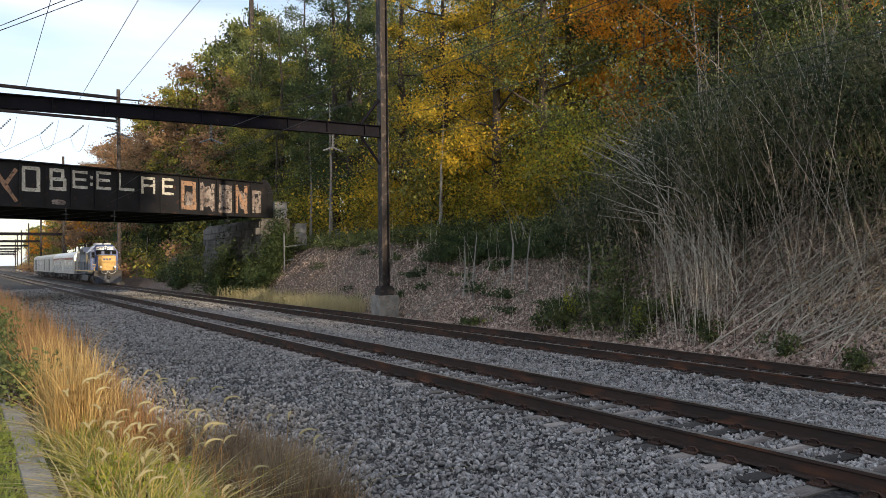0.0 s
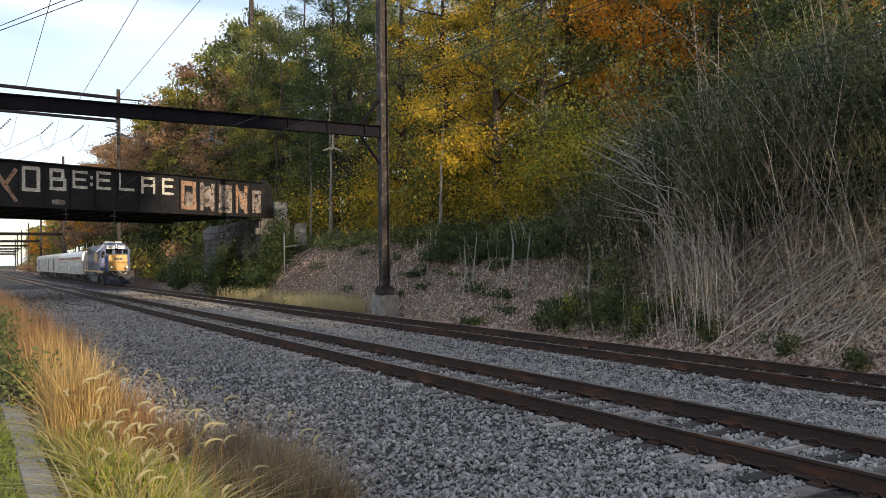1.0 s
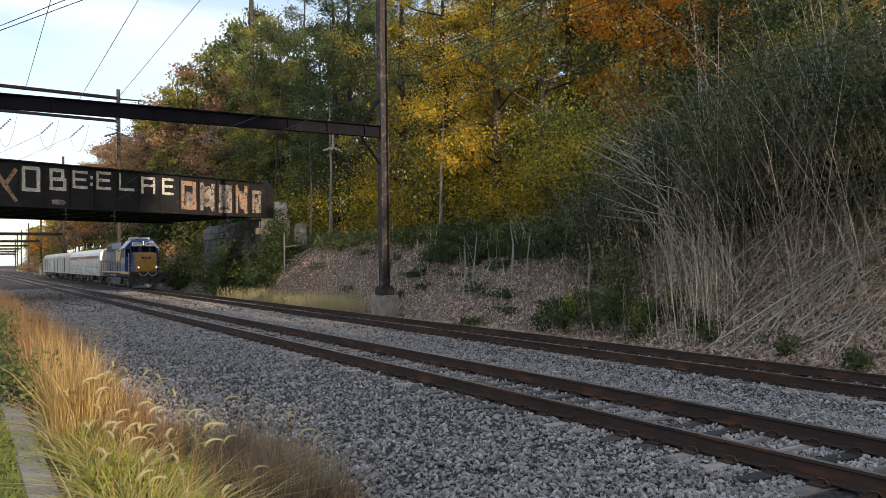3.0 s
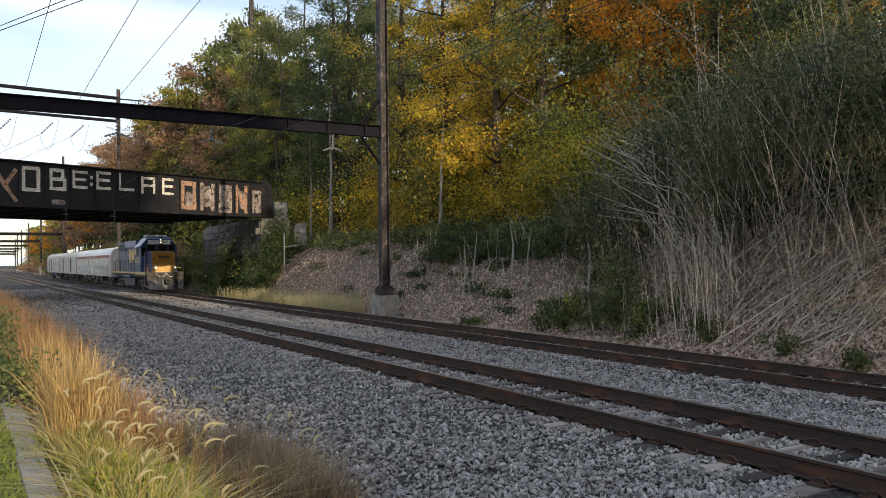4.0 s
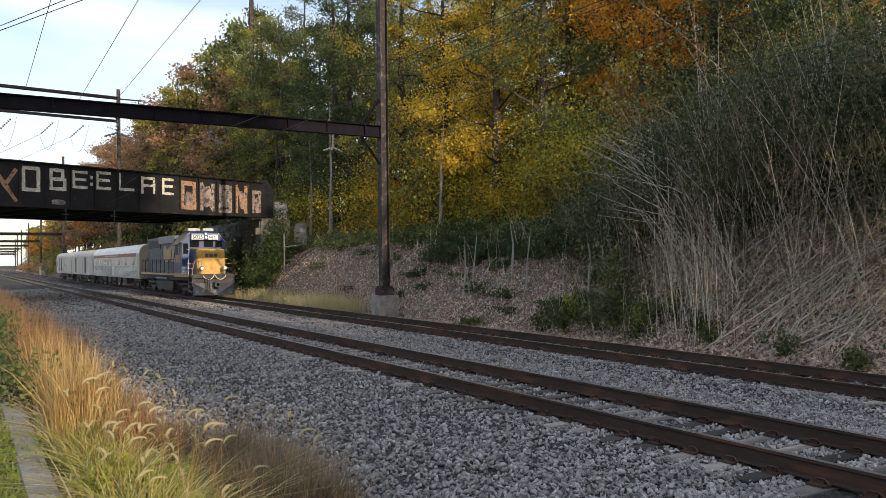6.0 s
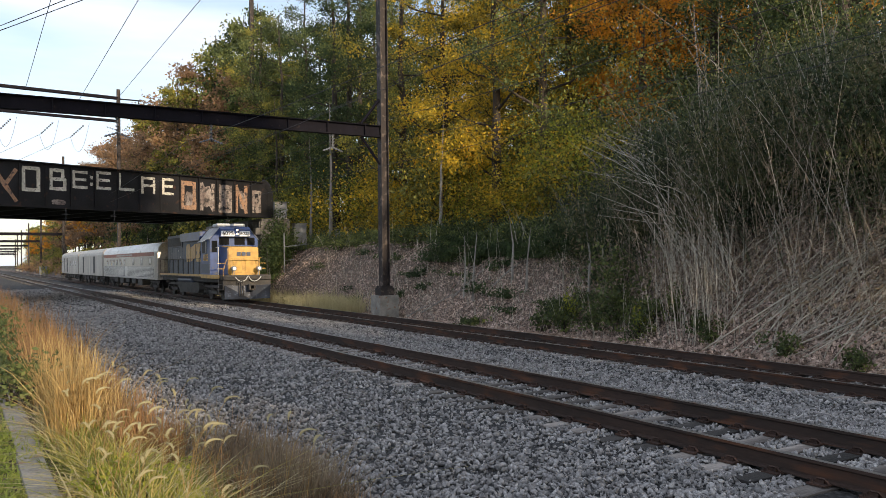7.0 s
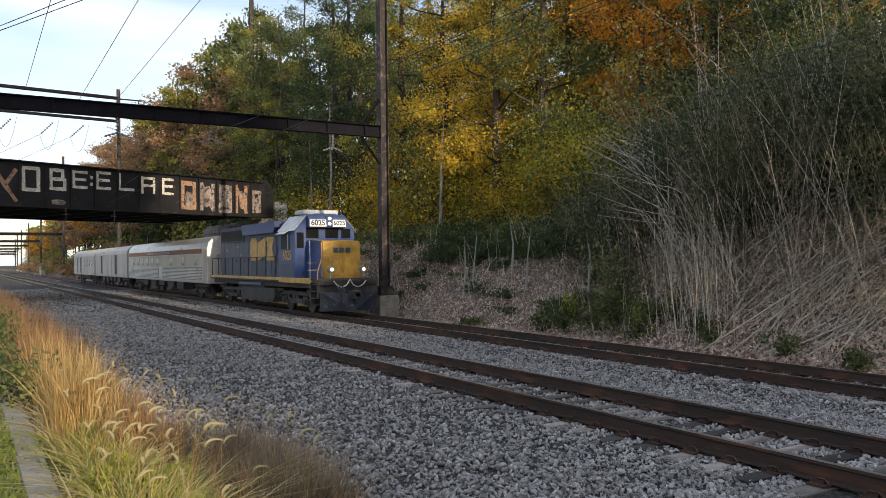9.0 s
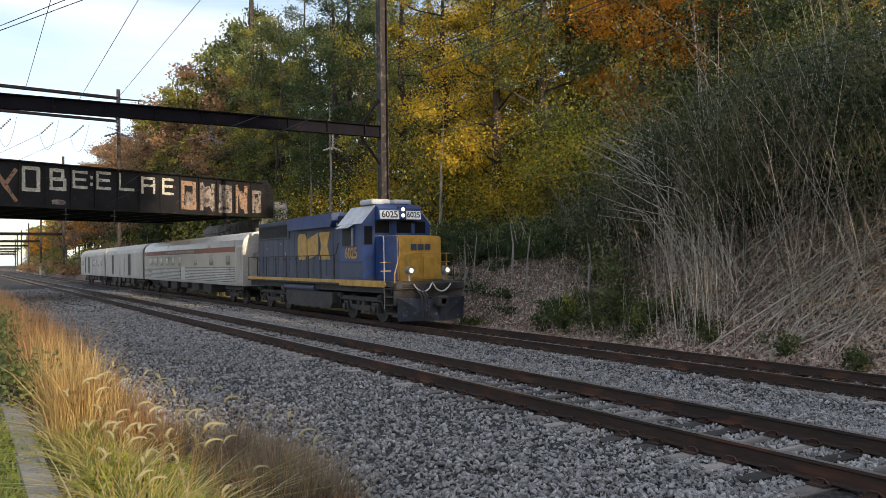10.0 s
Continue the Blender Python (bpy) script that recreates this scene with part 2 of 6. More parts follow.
def extrude_profile(bm, outline, y0, y1):
    """A closed outline in x, z drawn along y."""
    a = [bm.verts.new((x, y0, z)) for x, z in outline]
    b = [bm.verts.new((x, y1, z)) for x, z in outline]
    n = len(outline)
    for i in range(n):
        bm.faces.new((a[i], a[(i + 1) % n], b[(i + 1) % n], b[i]))
    bm.faces.new(list(reversed(a)))
    bm.faces.new(b)
    bmesh.ops.recalc_face_normals(bm, faces=bm.faces[:])


def empty(name, x=0, y=0, z=0):
    ob = new(name)
    ob.location = (x, y, z)
    return ob


RNG = np.random.default_rng(7)


def leaves_mesh(name, centres, sizes, material, parent=None, label="", droop=0.3, slim=0.6):
    """One mesh of many small blades, each a bent four-cornered leaf of its own."""
    n = len(centres)
    d = RNG.normal(size=(n, 3))
    d[:, 2] -= droop
    d /= np.linalg.norm(d, axis=1)[:, None]
    e = np.cross(d, RNG.normal(size=(n, 3)))
    e /= np.linalg.norm(e, axis=1)[:, None] + 1e-9
    s = np.asarray(sizes)[:, None]
    c = np.asarray(centres)
    v = np.stack([c - d * s * 0.5, c + e * s * slim * 0.5, c + d * s * 0.5, c - e * s * slim * 0.5], 1).reshape(-1, 3)
    me = bpy.data.meshes.new(name)
    me.vertices.add(4 * n)
    me.vertices.foreach_set("co", v.astype(np.float32).ravel())
    me.loops.add(4 * n)
    me.loops.foreach_set("vertex_index", np.arange(4 * n, dtype=np.int32))
    me.polygons.add(n)
    me.polygons.foreach_set("loop_start", np.arange(0, 4 * n, 4, dtype=np.int32))
    me.materials.append(material)
    me.update(calc_edges=True)
    ob = new(name, me)
    ob.parent = parent
    if label:
        tagged(ob, label)
    return ob


def blades_mesh(name, roots, heights, material, width=0.012, lean=0.3, tip=None, parent=None):
    """Grass: each blade a tapering strip of three joints, bent over towards its tip."""
    n = len(roots)
    roots = np.asarray(roots, float)
    h = np.asarray(heights)[:, None]
    ang = RNG.uniform(0, 2 * math.pi, n)
    side = np.stack([np.cos(ang), np.sin(ang), np.zeros(n)], 1) * width
    way = RNG.normal(size=(n, 3)) * lean * RNG.choice([0.5, 1.0, 2.4], size=(n, 1), p=[0.45, 0.4, 0.15])
    way[:, 2] = 0
    levels = [(0, 1.0), (0.4, 0.9), (0.75, 0.6), (1.0, 0.1)]
    vs = []
    for k, w in levels:
        c = roots + np.array([0, 0, 1]) * h * (k - 0.12 * k * k) + way * h * k * k
        vs += [c - side * w, c + side * w]
    v = np.stack(vs, 1).reshape(-1, 3)
    base = np.arange(n)[:, None] * 8
    f = np.concatenate([base + np.array([[2 * i, 2 * i + 1, 2 * i + 3, 2 * i + 2]]) for i in range(3)], 1).reshape(-1, 4)
    me = bpy.data.meshes.new(name)
    me.vertices.add(8 * n)
    me.vertices.foreach_set("co", v.astype(np.float32).ravel())
    me.loops.add(f.size)
    me.loops.foreach_set("vertex_index", f.astype(np.int32).ravel())
    me.polygons.add(3 * n)
    me.polygons.foreach_set("loop_start", np.arange(0, f.size, 4, dtype=np.int32))
    me.materials.append(material)
    me.update(calc_edges=True)
    ob = new(name, me)
    ob.parent = parent
    return ob


# ---- ground ----
def ground_mat():
    m = bpy.data.materials.new("ground_cover")
    m.use_nodes = True
    n, l = m.node_tree.nodes, m.node_tree.links
    p = n["Principled BSDF"]
    p.inputs["Roughness"].default_value = 0.95
    co = n.new("ShaderNodeTexCoord")
    sep = n.new("ShaderNodeSeparateXYZ")
    l.new(co.outputs["Object"], sep.inputs[0])
    wob = n.new("ShaderNodeTexNoise")
    wob.inputs["Scale"].default_value, wob.inputs["Detail"].default_value = 0.7, 6
    l.new(co.outputs["Object"], wob.inputs["Vector"])
    ma = n.new("ShaderNodeMath")
    ma.operation = "MULTIPLY_ADD"
    ma.inputs[1].default_value = 1.6
    l.new(wob.outputs[0], ma.inputs[0])
    l.new(sep.outputs[0], ma.inputs[2])
    mr = n.new("ShaderNodeMapRange")
    mr.inputs["From Min"].default_value, mr.inputs["From Max"].default_value = -2.0, 28.0
    l.new(ma.outputs[0], mr.inputs["Value"])
    ramp = n.new("ShaderNodeValToRGB")
    cr = ramp.color_ramp
    # the ballast band is near black: shade between the stones put into the colour
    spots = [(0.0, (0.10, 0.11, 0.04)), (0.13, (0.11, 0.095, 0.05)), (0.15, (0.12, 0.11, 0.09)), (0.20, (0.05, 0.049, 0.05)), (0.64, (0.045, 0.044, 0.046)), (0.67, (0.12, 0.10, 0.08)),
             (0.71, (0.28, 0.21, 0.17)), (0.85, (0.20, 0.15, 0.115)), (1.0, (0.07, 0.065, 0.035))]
    while len(cr.elements) < len(spots):
        cr.elements.new(0.5)
    for e, (q, cc) in zip(cr.elements, spots):
        e.position, e.color = q, (*cc, 1)
    l.new(mr.outputs[0], ramp.inputs[0])
    # cells darken towards their edges, painting in the shaded gaps
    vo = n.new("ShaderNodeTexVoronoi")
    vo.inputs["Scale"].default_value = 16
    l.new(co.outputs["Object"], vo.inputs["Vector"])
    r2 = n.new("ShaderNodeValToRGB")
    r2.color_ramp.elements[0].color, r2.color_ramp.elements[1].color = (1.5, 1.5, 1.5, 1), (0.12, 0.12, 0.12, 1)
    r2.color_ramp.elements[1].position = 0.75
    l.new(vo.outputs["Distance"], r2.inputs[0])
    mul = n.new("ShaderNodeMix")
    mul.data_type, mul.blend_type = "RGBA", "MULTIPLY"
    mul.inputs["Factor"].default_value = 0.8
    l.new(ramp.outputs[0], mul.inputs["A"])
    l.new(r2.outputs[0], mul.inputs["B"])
    l.new(mul.outputs["Result"], p.inputs["Base Color"])
    bp = n.new("ShaderNodeBump")
    bp.invert = True
    bp.inputs["Strength"].default_value, bp.inputs["Distance"].default_value = 0.9, 0.05
    l.new(vo.outputs["Distance"], bp.inputs["Height"])
    l.new(bp.outputs[0], p.inputs["Normal"])
    return m


def build_ground():
    xs = sorted({*[x for x, _ in PROFILE], *np.arange(-6, 26, 0.4).round(2).tolist(), *range(26, 70, 4), -200, -100, -50, -25, -12, 110, 200})
    ys = sorted({*np.arange(-30, 70, 0.7).round(2).tolist(), *range(70, 300, 6), *range(300, 1500, 50), -400, -200, -100, -60})
    verts = [(x + bend(y) * (1 if x > -12 else 0), y, ground_z(x + bend(y), y)) for y in ys for x in xs]
    n = len(xs)
    faces = [(j * n + i, j * n + i + 1, (j + 1) * n + i + 1, (j + 1) * n + i) for j in range(len(ys) - 1) for i in range(n - 1)]
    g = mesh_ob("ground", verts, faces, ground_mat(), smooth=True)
    tagged(g, "ballast bed darkened as shade between stones, and leaf-strewn earth bank beside the railway", "ground", kind="structure")


build_ground()


# ---- tracks ----
def rail_outline(x, z):
    """Rail section, head top at z."""
    h = [(-0.036, 0), (-0.036, -0.032), (-0.010, -0.048), (-0.009, -0.165), (-0.076, -0.180), (-0.076, -0.194)]
    left = [(x + a, z + b) for a, b in h]
    return left + [(x - a, z + b) for a, b in reversed(h)]


def build_track(xc, z0, label, side_far):
    track = empty("railway_track", xc, 0, z0)
    tagged(track, label, "railway track", "pair of tracks", "structure")
    ys = [-14 + 4 * i for i in range(40)] + [146 + 12 * i for i in range(60)]
    for sx in (-0.7525, 0.7525):
        o = rail_outline(sx, 0)
        k = len(o)
        verts = [(a + bend(y), y, b) for y in ys for a, b in o]
        faces, slots = [], []
        for j in range(len(ys) - 1):
            for i in range(k):
                faces.append((j * k + i, j * k + (i + 1) % k, (j + 1) * k + (i + 1) % k, (j + 1) * k + i))
                slots.append(1 if i == k - 1 else 0)
        r = mesh_ob("rail", verts, faces, [M_RAIL, M_RAILTOP], track, slots=slots)
    bmt = bmesh.new()
    box(bmt, -1.3, 1.3, -0.115, 0.115, -0.38, -0.209, 0.012)
    tie = part("tie", bmt, M_TIE, track)
    tie.location = (0, -6.0, 0)
    bmp = bmesh.new()
    box(bmp, -0.19, 0.19, -0.10, 0.10, -0.188, -0.168)
    for s in (-1, 1):
        box(bmp, s * 0.095 - 0.03, s * 0.095 + 0.03, -0.05, 0.05, -0.172, -0.130)
        tube(bmp, [(s * 0.12, -0.11, -0.165), (s * 0.125, -0.06, -0.118), (s * 0.125, 0.02, -0.12), (s * 0.10, 0.06, -0.15)], 0.013, 0.012, 4)
        cyl(bmp, (s * 0.16, 0.06, -0.175), (s * 0.16, 0.06, -0.135), 0.018, 5)
    plate = part("tie_plate", bmp, M_PLATE, track)
    plate.location = (-0.7525, -6.0, -0.022)
    rnd = random.Random(3 if side_far else 4)
    far_v, far_f = [], []
    n = 0
    y = -6.0
    while y < 260:
        if y < 66:
            if n:
                t = new("tie", tie.data)
                t.parent = track
                t.location = (rnd.uniform(-0.08, 0.08), y, rnd.uniform(-0.012, 0.004))
                t.rotation_euler = (0, 0, rnd.uniform(-0.03, 0.03))
            if y < 46:
                for sx in (-0.7525, 0.7525):
                    if n or sx > 0:
                        q = new("tie_plate", plate.data)
                        q.parent = track
                        q.location = (sx, y + rnd.uniform(-0.01, 0.01), -0.022)
        else:
            b = len(far_v)
            w = 0.115
            far_v += [(x + bend(y), y + dy, z) for z in (-0.36, -0.209) for x, dy in ((-1.3, -w), (1.3, -w), (1.3, w), (-1.3, w))]
            far_f += [(b + 4, b + 5, b + 6, b + 7), (b, b + 1, b + 5, b + 4), (b, b + 4, b + 7, b + 3), (b + 1, b + 2, b + 6, b + 5)]
        n += 1
        y += 0.545
    mesh_ob("far_ties", far_v, far_f, M_TIE, track)


build_track(XN, ZN, "rusty rails on weathered wooden ties in grey ballast", False)
build_track(XF, 0.0, "rust-brown rails with spiked ties, carrying the train", True)


def stone_shapes():
    """A few broken-rock shapes, to be scattered: hulls of seven points, longer than they are thick."""
    shapes = []
    for i in range(9):
        rnd = random.Random(i)
        bm = bmesh.new()
        for k in range(7):
            v = Vector((rnd.gauss(0, 1), rnd.gauss(0, 1), rnd.gauss(0, 1))).normalized() * rnd.uniform(0.42, 0.6)
            bm.verts.new((v.x * rnd.uniform(1.0, 1.2), v.y * 0.9, v.z * 0.68))
        bmesh.ops.convex_hull(bm, input=bm.verts[:])
        bmesh.ops.delete(bm, geom=[v for v in bm.verts if not v.link_faces], context="VERTS")
        bmesh.ops.triangulate(bm, faces=bm.faces[:])
        bm.verts.index_update()
        shapes.append((np.array([v.co[:] for v in bm.verts]), [[v.index for v in f.verts] for f in bm.faces]))
        bm.free()
    return shapes


def scatter_stones(name, spots, size, material, label, cat):
    """Many loose stones as one mesh, each turned and scaled on its own."""
    shapes = stone_shapes()
    vs, fs, off = [], [], 0
    pick = RNG.integers(0, len(shapes), len(spots))
    for k, (sv, sf) in enumerate(shapes):
        p = spots[pick == k]
        n = len(p)
        if not n:
            continue
        q = RNG.normal(size=(n, 4))
        q /= np.linalg.norm(q, axis=1)[:, None]
        w, x, y, z = q.T
        R = np.stack([1 - 2 * (y * y + z * z), 2 * (x * y - z * w), 2 * (x * z + y * w), 2 * (x * y + z * w), 1 - 2 * (x * x + z * z), 2 * (y * z - x * w),
                      2 * (x * z - y * w), 2 * (y * z + x * w), 1 - 2 * (x * x + y * y)], -1).reshape(n, 3, 3)
        s = size * RNG.uniform(0.7, 1.4, n)
        v = np.einsum("nij,kj->nki", R, sv) * s[:, None, None] + p[:, None, :]
        f = np.array(sf)[None] + (np.arange(n) * len(sv))[:, None, None] + off
        vs.append(v.reshape(-1, 3))
        fs.append(f.reshape(-1, 3))
        off += n * len(sv)
    v, f = np.concatenate(vs), np.concatenate(fs)
    me = bpy.data.meshes.new(name)
    me.vertices.add(len(v))
    me.vertices.foreach_set("co", v.astype(np.float32).ravel())
    me.loops.add(f.size)
    me.loops.foreach_set("vertex_index", f.astype(np.int32).ravel())
    me.polygons.add(len(f))
    me.polygons.foreach_set("loop_start", np.arange(0, f.size, 3, dtype=np.int32))
    me.materials.append(material)
    me.update(calc_edges=True)
    tagged(new(name, me), label, cat, kind="stuff")


def build_ballast():
    n1 = 150000
    y = 4.8 + 37 * RNG.random(n1) ** 1.9
    x = 1.5 + 15.4 * RNG.random(n1)
    keep = (x > 1.9 + 0.25 * np.sin(y * 1.7)) & (x < y * 1.35 + 4)
    keep &= (np.abs(np.abs(x - XN) - 0.7525) > 0.1) & (np.abs(np.abs(x - XF) - 0.7525) > 0.1)
    tie_gap = np.abs((y + 6.0 + 0.2725) % 0.545 - 0.2725)
    on_tie = (tie_gap < 0.13) & ((np.abs(x - XN) < 1.33) | (np.abs(x - XF) < 1.33))
    keep &= ~on_tie | (RNG.random(n1) < 0.03)
    x, y = x[keep], y[keep]
    z = np.array([ground_z(a, b) for a, b in zip(x, y)])
    z += RNG.uniform(-0.035, 0.035, len(x)) + 0.012 * np.sin(x * 3.1 + 1.3 * np.sin(y * 1.9)) * np.sin(y * 2.3)
    for xc, zc in ((XN, ZN), (XF, 0.0)):
        near = np.abs(x - xc) < 1.33
        z[near] = zc - 0.228 + RNG.uniform(-0.03, 0.012, near.sum())
    scatter_stones("ballast", np.stack([x, y, z], 1), 0.074, M_STONE, "crushed grey stone ballast lying loose round the tracks", "ballast")
    n2 = 14000
    y = 39 + 45 * RNG.random(n2) ** 1.2
    x = 1.5 + 15.4 * RNG.random(n2)
    keep = (np.abs(np.abs(x - XN) - 0.7525) > 0.14) & (np.abs(np.abs(x - XF) - 0.7525) > 0.14)
    x, y = x[keep], y[keep]
    z = np.array([ground_z(a, b) for a, b in zip(x, y)]) + 0.01
    scatter_stones("far_ballast", np.stack([x, y, z], 1), 0.13, M_STONE, "grey stone ballast further along the line", "ballast")


build_ballast()


# ---- kerb strip by the grass ----
def build_path():
    path = empty("path_edging", 0.56, 0, 0)
    tagged(path, "narrow weathered concrete edging strip between grass verges", "edging", kind="structure")
    y = 2.0
    rnd = random.Random(5)
    while y < 30:
        bm = bmesh.new()
        box(bm, -0.11, 0.10, 0.01, 1.49, -0.16, 0.0, 0.015)
        s = part("slab", bm, M_CONC, path)
        s.location = (rnd.uniform(-0.01, 0.01), y, 0.70 + rnd.uniform(-0.006, 0.006))
        y += 1.5


build_path()


# ---- catenary ----
def h_column(bm, x, y, z0, z1, w=0.36, d=0.36, t=0.03):
    """A rolled H section standing upright, as one closed solid."""
    a, b, c, e = w / 2, w / 2 - t, d / 2, t / 2
    o = [(-a, -c), (-b, -c), (-b, -e), (b, -e), (b, -c), (a, -c), (a, c), (b, c), (b, e), (-b, e), (-b, c), (-a, c)]
    lo = [bm.verts.new((x + p, y + q, z0)) for p, q in o]
    hi = [bm.verts.new((x + p, y + q, z1)) for p, q in o]
    for i in range(12):
        bm.faces.new((lo[i], lo[(i + 1) % 12], hi[(i + 1) % 12], hi[i]))
    bm.faces.new(list(reversed(lo)))
    bm.faces.new(hi)


def insulator(bm, a, b, r=0.09, n=6):
    a, b = Vector(a), Vector(b)
    cyl(bm, a, b, 0.025, 6)
    for i in range(n):
        p = a.lerp(b, (i + 0.5) / n)
        d = (b - a).normalized()
        tube(bm, [p - d * 0.03, p + d * 0.03], r, r * 0.5, 10)


def catenary_pole(x, y, base, top, label):
    col = empty("catenary_pole", x, y, base)
    tagged(col, label, "catenary pole", "catenary poles along the line")
    bm = bmesh.new()
    box(bm, -0.5, 0.5, -0.5, 0.5, -1.6, 0.0, 0.03)
    part("foundation", bm, M_CONC, col, "rust-streaked concrete foundation block")
    bm = bmesh.new()
    vs = box(bm, -0.35, 0.35, -0.3, 0.3, 0.0, 0.36)
    box(bm, -0.26, 0.26, -0.24, 0.24, 0.36, 0.46)
    for sx in (-0.3, 0.3):
        for sy in (-0.2, 0.2):
            cyl(bm, (sx, sy, 0.3), (sx, sy, 0.45), 0.03, 6)
    part("base_shoe", bm, M_POLE, col)
    bm = bmesh.new()
    h_column(bm, 0, 0, 0.3, top - base, 0.40, 0.40)
    part("column", bm, M_POLE, col)
    return col


def portal(x, y, ground, zb, top, left, label, detail=True):
    """A column with its cross beam over both tracks, brackets and a second column out to the other side."""
    p = catenary_pole(x, y, ground, top, label)
    bm = bmesh.new()
    z0, z1 = zb - 0.28 - ground, zb + 0.28 - ground
    box(bm, left - x, -0.2, -0.17, 0.17, z1 - 0.035, z1)
    box(bm, left - x, -0.2, -0.17, 0.17, z0, z0 + 0.035)
    box(bm, left - x, -0.2, -0.015, 0.015, z0 + 0.035, z1 - 0.035)
    if detail:
        k = -1.0
        while k > left - x:
            for s in (-1, 1):
                box(bm, k - 0.02, k + 0.02, s * 0.015, s * 0.15, z0 + 0.035, z1 - 0.035)
            k -= 1.9
    part("cross_beam", bm, M_BEAM, p)
    for s in (-1, 1):
        bm = bmesh.new()
        tube(bm, [(-0.18, 0, zb - ground + s * 1.55), (-1.15, 0, zb - ground + s * 0.3)], 0.07, 0.07, 4)
        part("knee_brace", bm, M_BEAM, p)
    bm = bmesh.new()
    h_column(bm, left - x, 0, 0.3, zb + 2 - ground, 0.36, 0.36)
    part("column", bm, M_POLE, p)
    return p


MAIN_X, MAIN_Y, MAIN_B = 17.5, 34.2, 8.53
portal(MAIN_X, MAIN_Y, 0.71, MAIN_B, 23.0, -4.0, "tall rusty steel catenary pole on a concrete block")
for py in (168.5, 222, 275, 330, 388, 446, 505):
    portal(MAIN_X + bend(py), py, 0.3, 8.1, 15.0 if py > 170 else 23, -4.0 + bend(py), "distant dark steel catenary pole and beam", False)


def tall_portal():
    """The tall frame beyond the bridge, its two cross arms running askew over the line."""
    px, py = 17.5, 107.0
    t = catenary_pole(px, py, 0.5, 24.3, "tall steel pole with two cross arms beyond the bridge")
    sk = 0.11
    for name, z, r in (("upper_arm", 23.2, 0.16), ("lower_arm", 20.3, 0.14)):
        bm = bmesh.new()
        m = Matrix.Rotation(math.atan(sk), 4, "Z")
        box(bm, -26, 0, -0.05, 0.05, z - 0.5 - r, z - 0.5 + r, m=m)
        box(bm, -26, 0, 0.45, 0.55, z - 0.5 - r, z - 0.5 + r, m=m)
        part(name, bm, M_BEAM, t)
    bm = bmesh.new()
    box(bm, 0.2, 2.6, -0.05, 0.05, 23.0 - 0.5, 23.15 - 0.5)
    cyl(bm, (2.4, 0, 21.8), (2.4, 0, 22.6), 0.06, 6)
    part("bracket", bm, M_BEAM, t)
    bm = bmesh.new()
    for dz in (18.6, 17.6):
        insulator(bm, (0.3, -0.3, dz), (1.3, -0.4, dz + 0.1), 0.14, 4)
        insulator(bm, (-0.3, -0.3, dz), (-1.5, -0.4, dz + 0.3), 0.14, 4)
    part("insulator", bm, M_PORC, t)
    return t


tall_portal()


def wire(pts, r, label="thin overhead wire strung along the railway"):
    bm = bmesh.new()
    tube(bm, pts, r, r, 5)
    tagged(part("overhead_wire", bm, M_WIRE), label, "wire", "overhead wires")


def sag(a, b, drop, n=14):
    a, b = Vector(a), Vector(b)
    return [a.lerp(b, i / n) - Vector((0, 0, drop * 4 * (i / n) * (1 - i / n))) for i in range(n + 1)]


def build_wires():
    # high feeders on the cross arms
    for a, b in (((17.68, 107.08, 23.50), (17.68, -30.00, 27.14)), ((12.72, 104.99, 22.16), (12.72, -30.00, 28.13)), ((6.81, 102.51, 22.46), (6.81, -30.00, 31.49))):
        wire([a, b], 0.03)
    for x in (XN, XF):
        for y0, y1 in ((-38, MAIN_Y), (MAIN_Y, 107), (107, 168.5), (168.5, 222)):
            wire(sag((x + bend(y0), y0, 7.4), (x + bend(y1), y1, 7.4), 0.9), 0.009)
            wire(sag((x + bend(y0), y0, 6.25), (x + bend(y1), y1, 6.25), 0.05), 0.008)
    # wires along the pole row, crossing before the wood
    for z, dx in ((11.0, 0.6), (9.2, 0.4)):
        wire(sag((MAIN_X + dx, -38, z + 0.6), (MAIN_X + dx, MAIN_Y, z), 0.8), 0.012)
        wire(sag((MAIN_X + dx, MAIN_Y, z), (MAIN_X, 107, z + 2), 0.8), 0.012)
    # two cables slanting across the line
    for a, b in (((-0.03, 51.33, 14.54), (5.48, 40.94, 15.38)), ((-0.03, 51.33, 14.36), (6.17, 40.52, 15.32))):
        wire([a, b], 0.022)
    # dead-ended wires beyond the bridge
    for x in (5.9, 10.4, 13.85):
        yy = 107 + 0.11 * (x - 17.5)
        bm = bmesh.new()
        insulator(bm, (x - 0.4, yy, 19.4), (x - 1.6, yy + 2, 18.2), 0.12, 7)
        tagged(part("strain_insulator", bm, M_INS), "dark brown strain insulator string on the wire", "insulator", "strain insulators")
        wire([(x - 1.6, yy + 2, 18.2), (x - 20, yy + 40, 11)], 0.02, "wire running down and away from its strain insulator")
        wire(sag((x + 0.2, yy, 19.7), (x - 1.7, yy + 2, 18.1), 2.6, 10), 0.018, "slack jumper loop hanging below the cross arm")


build_wires()


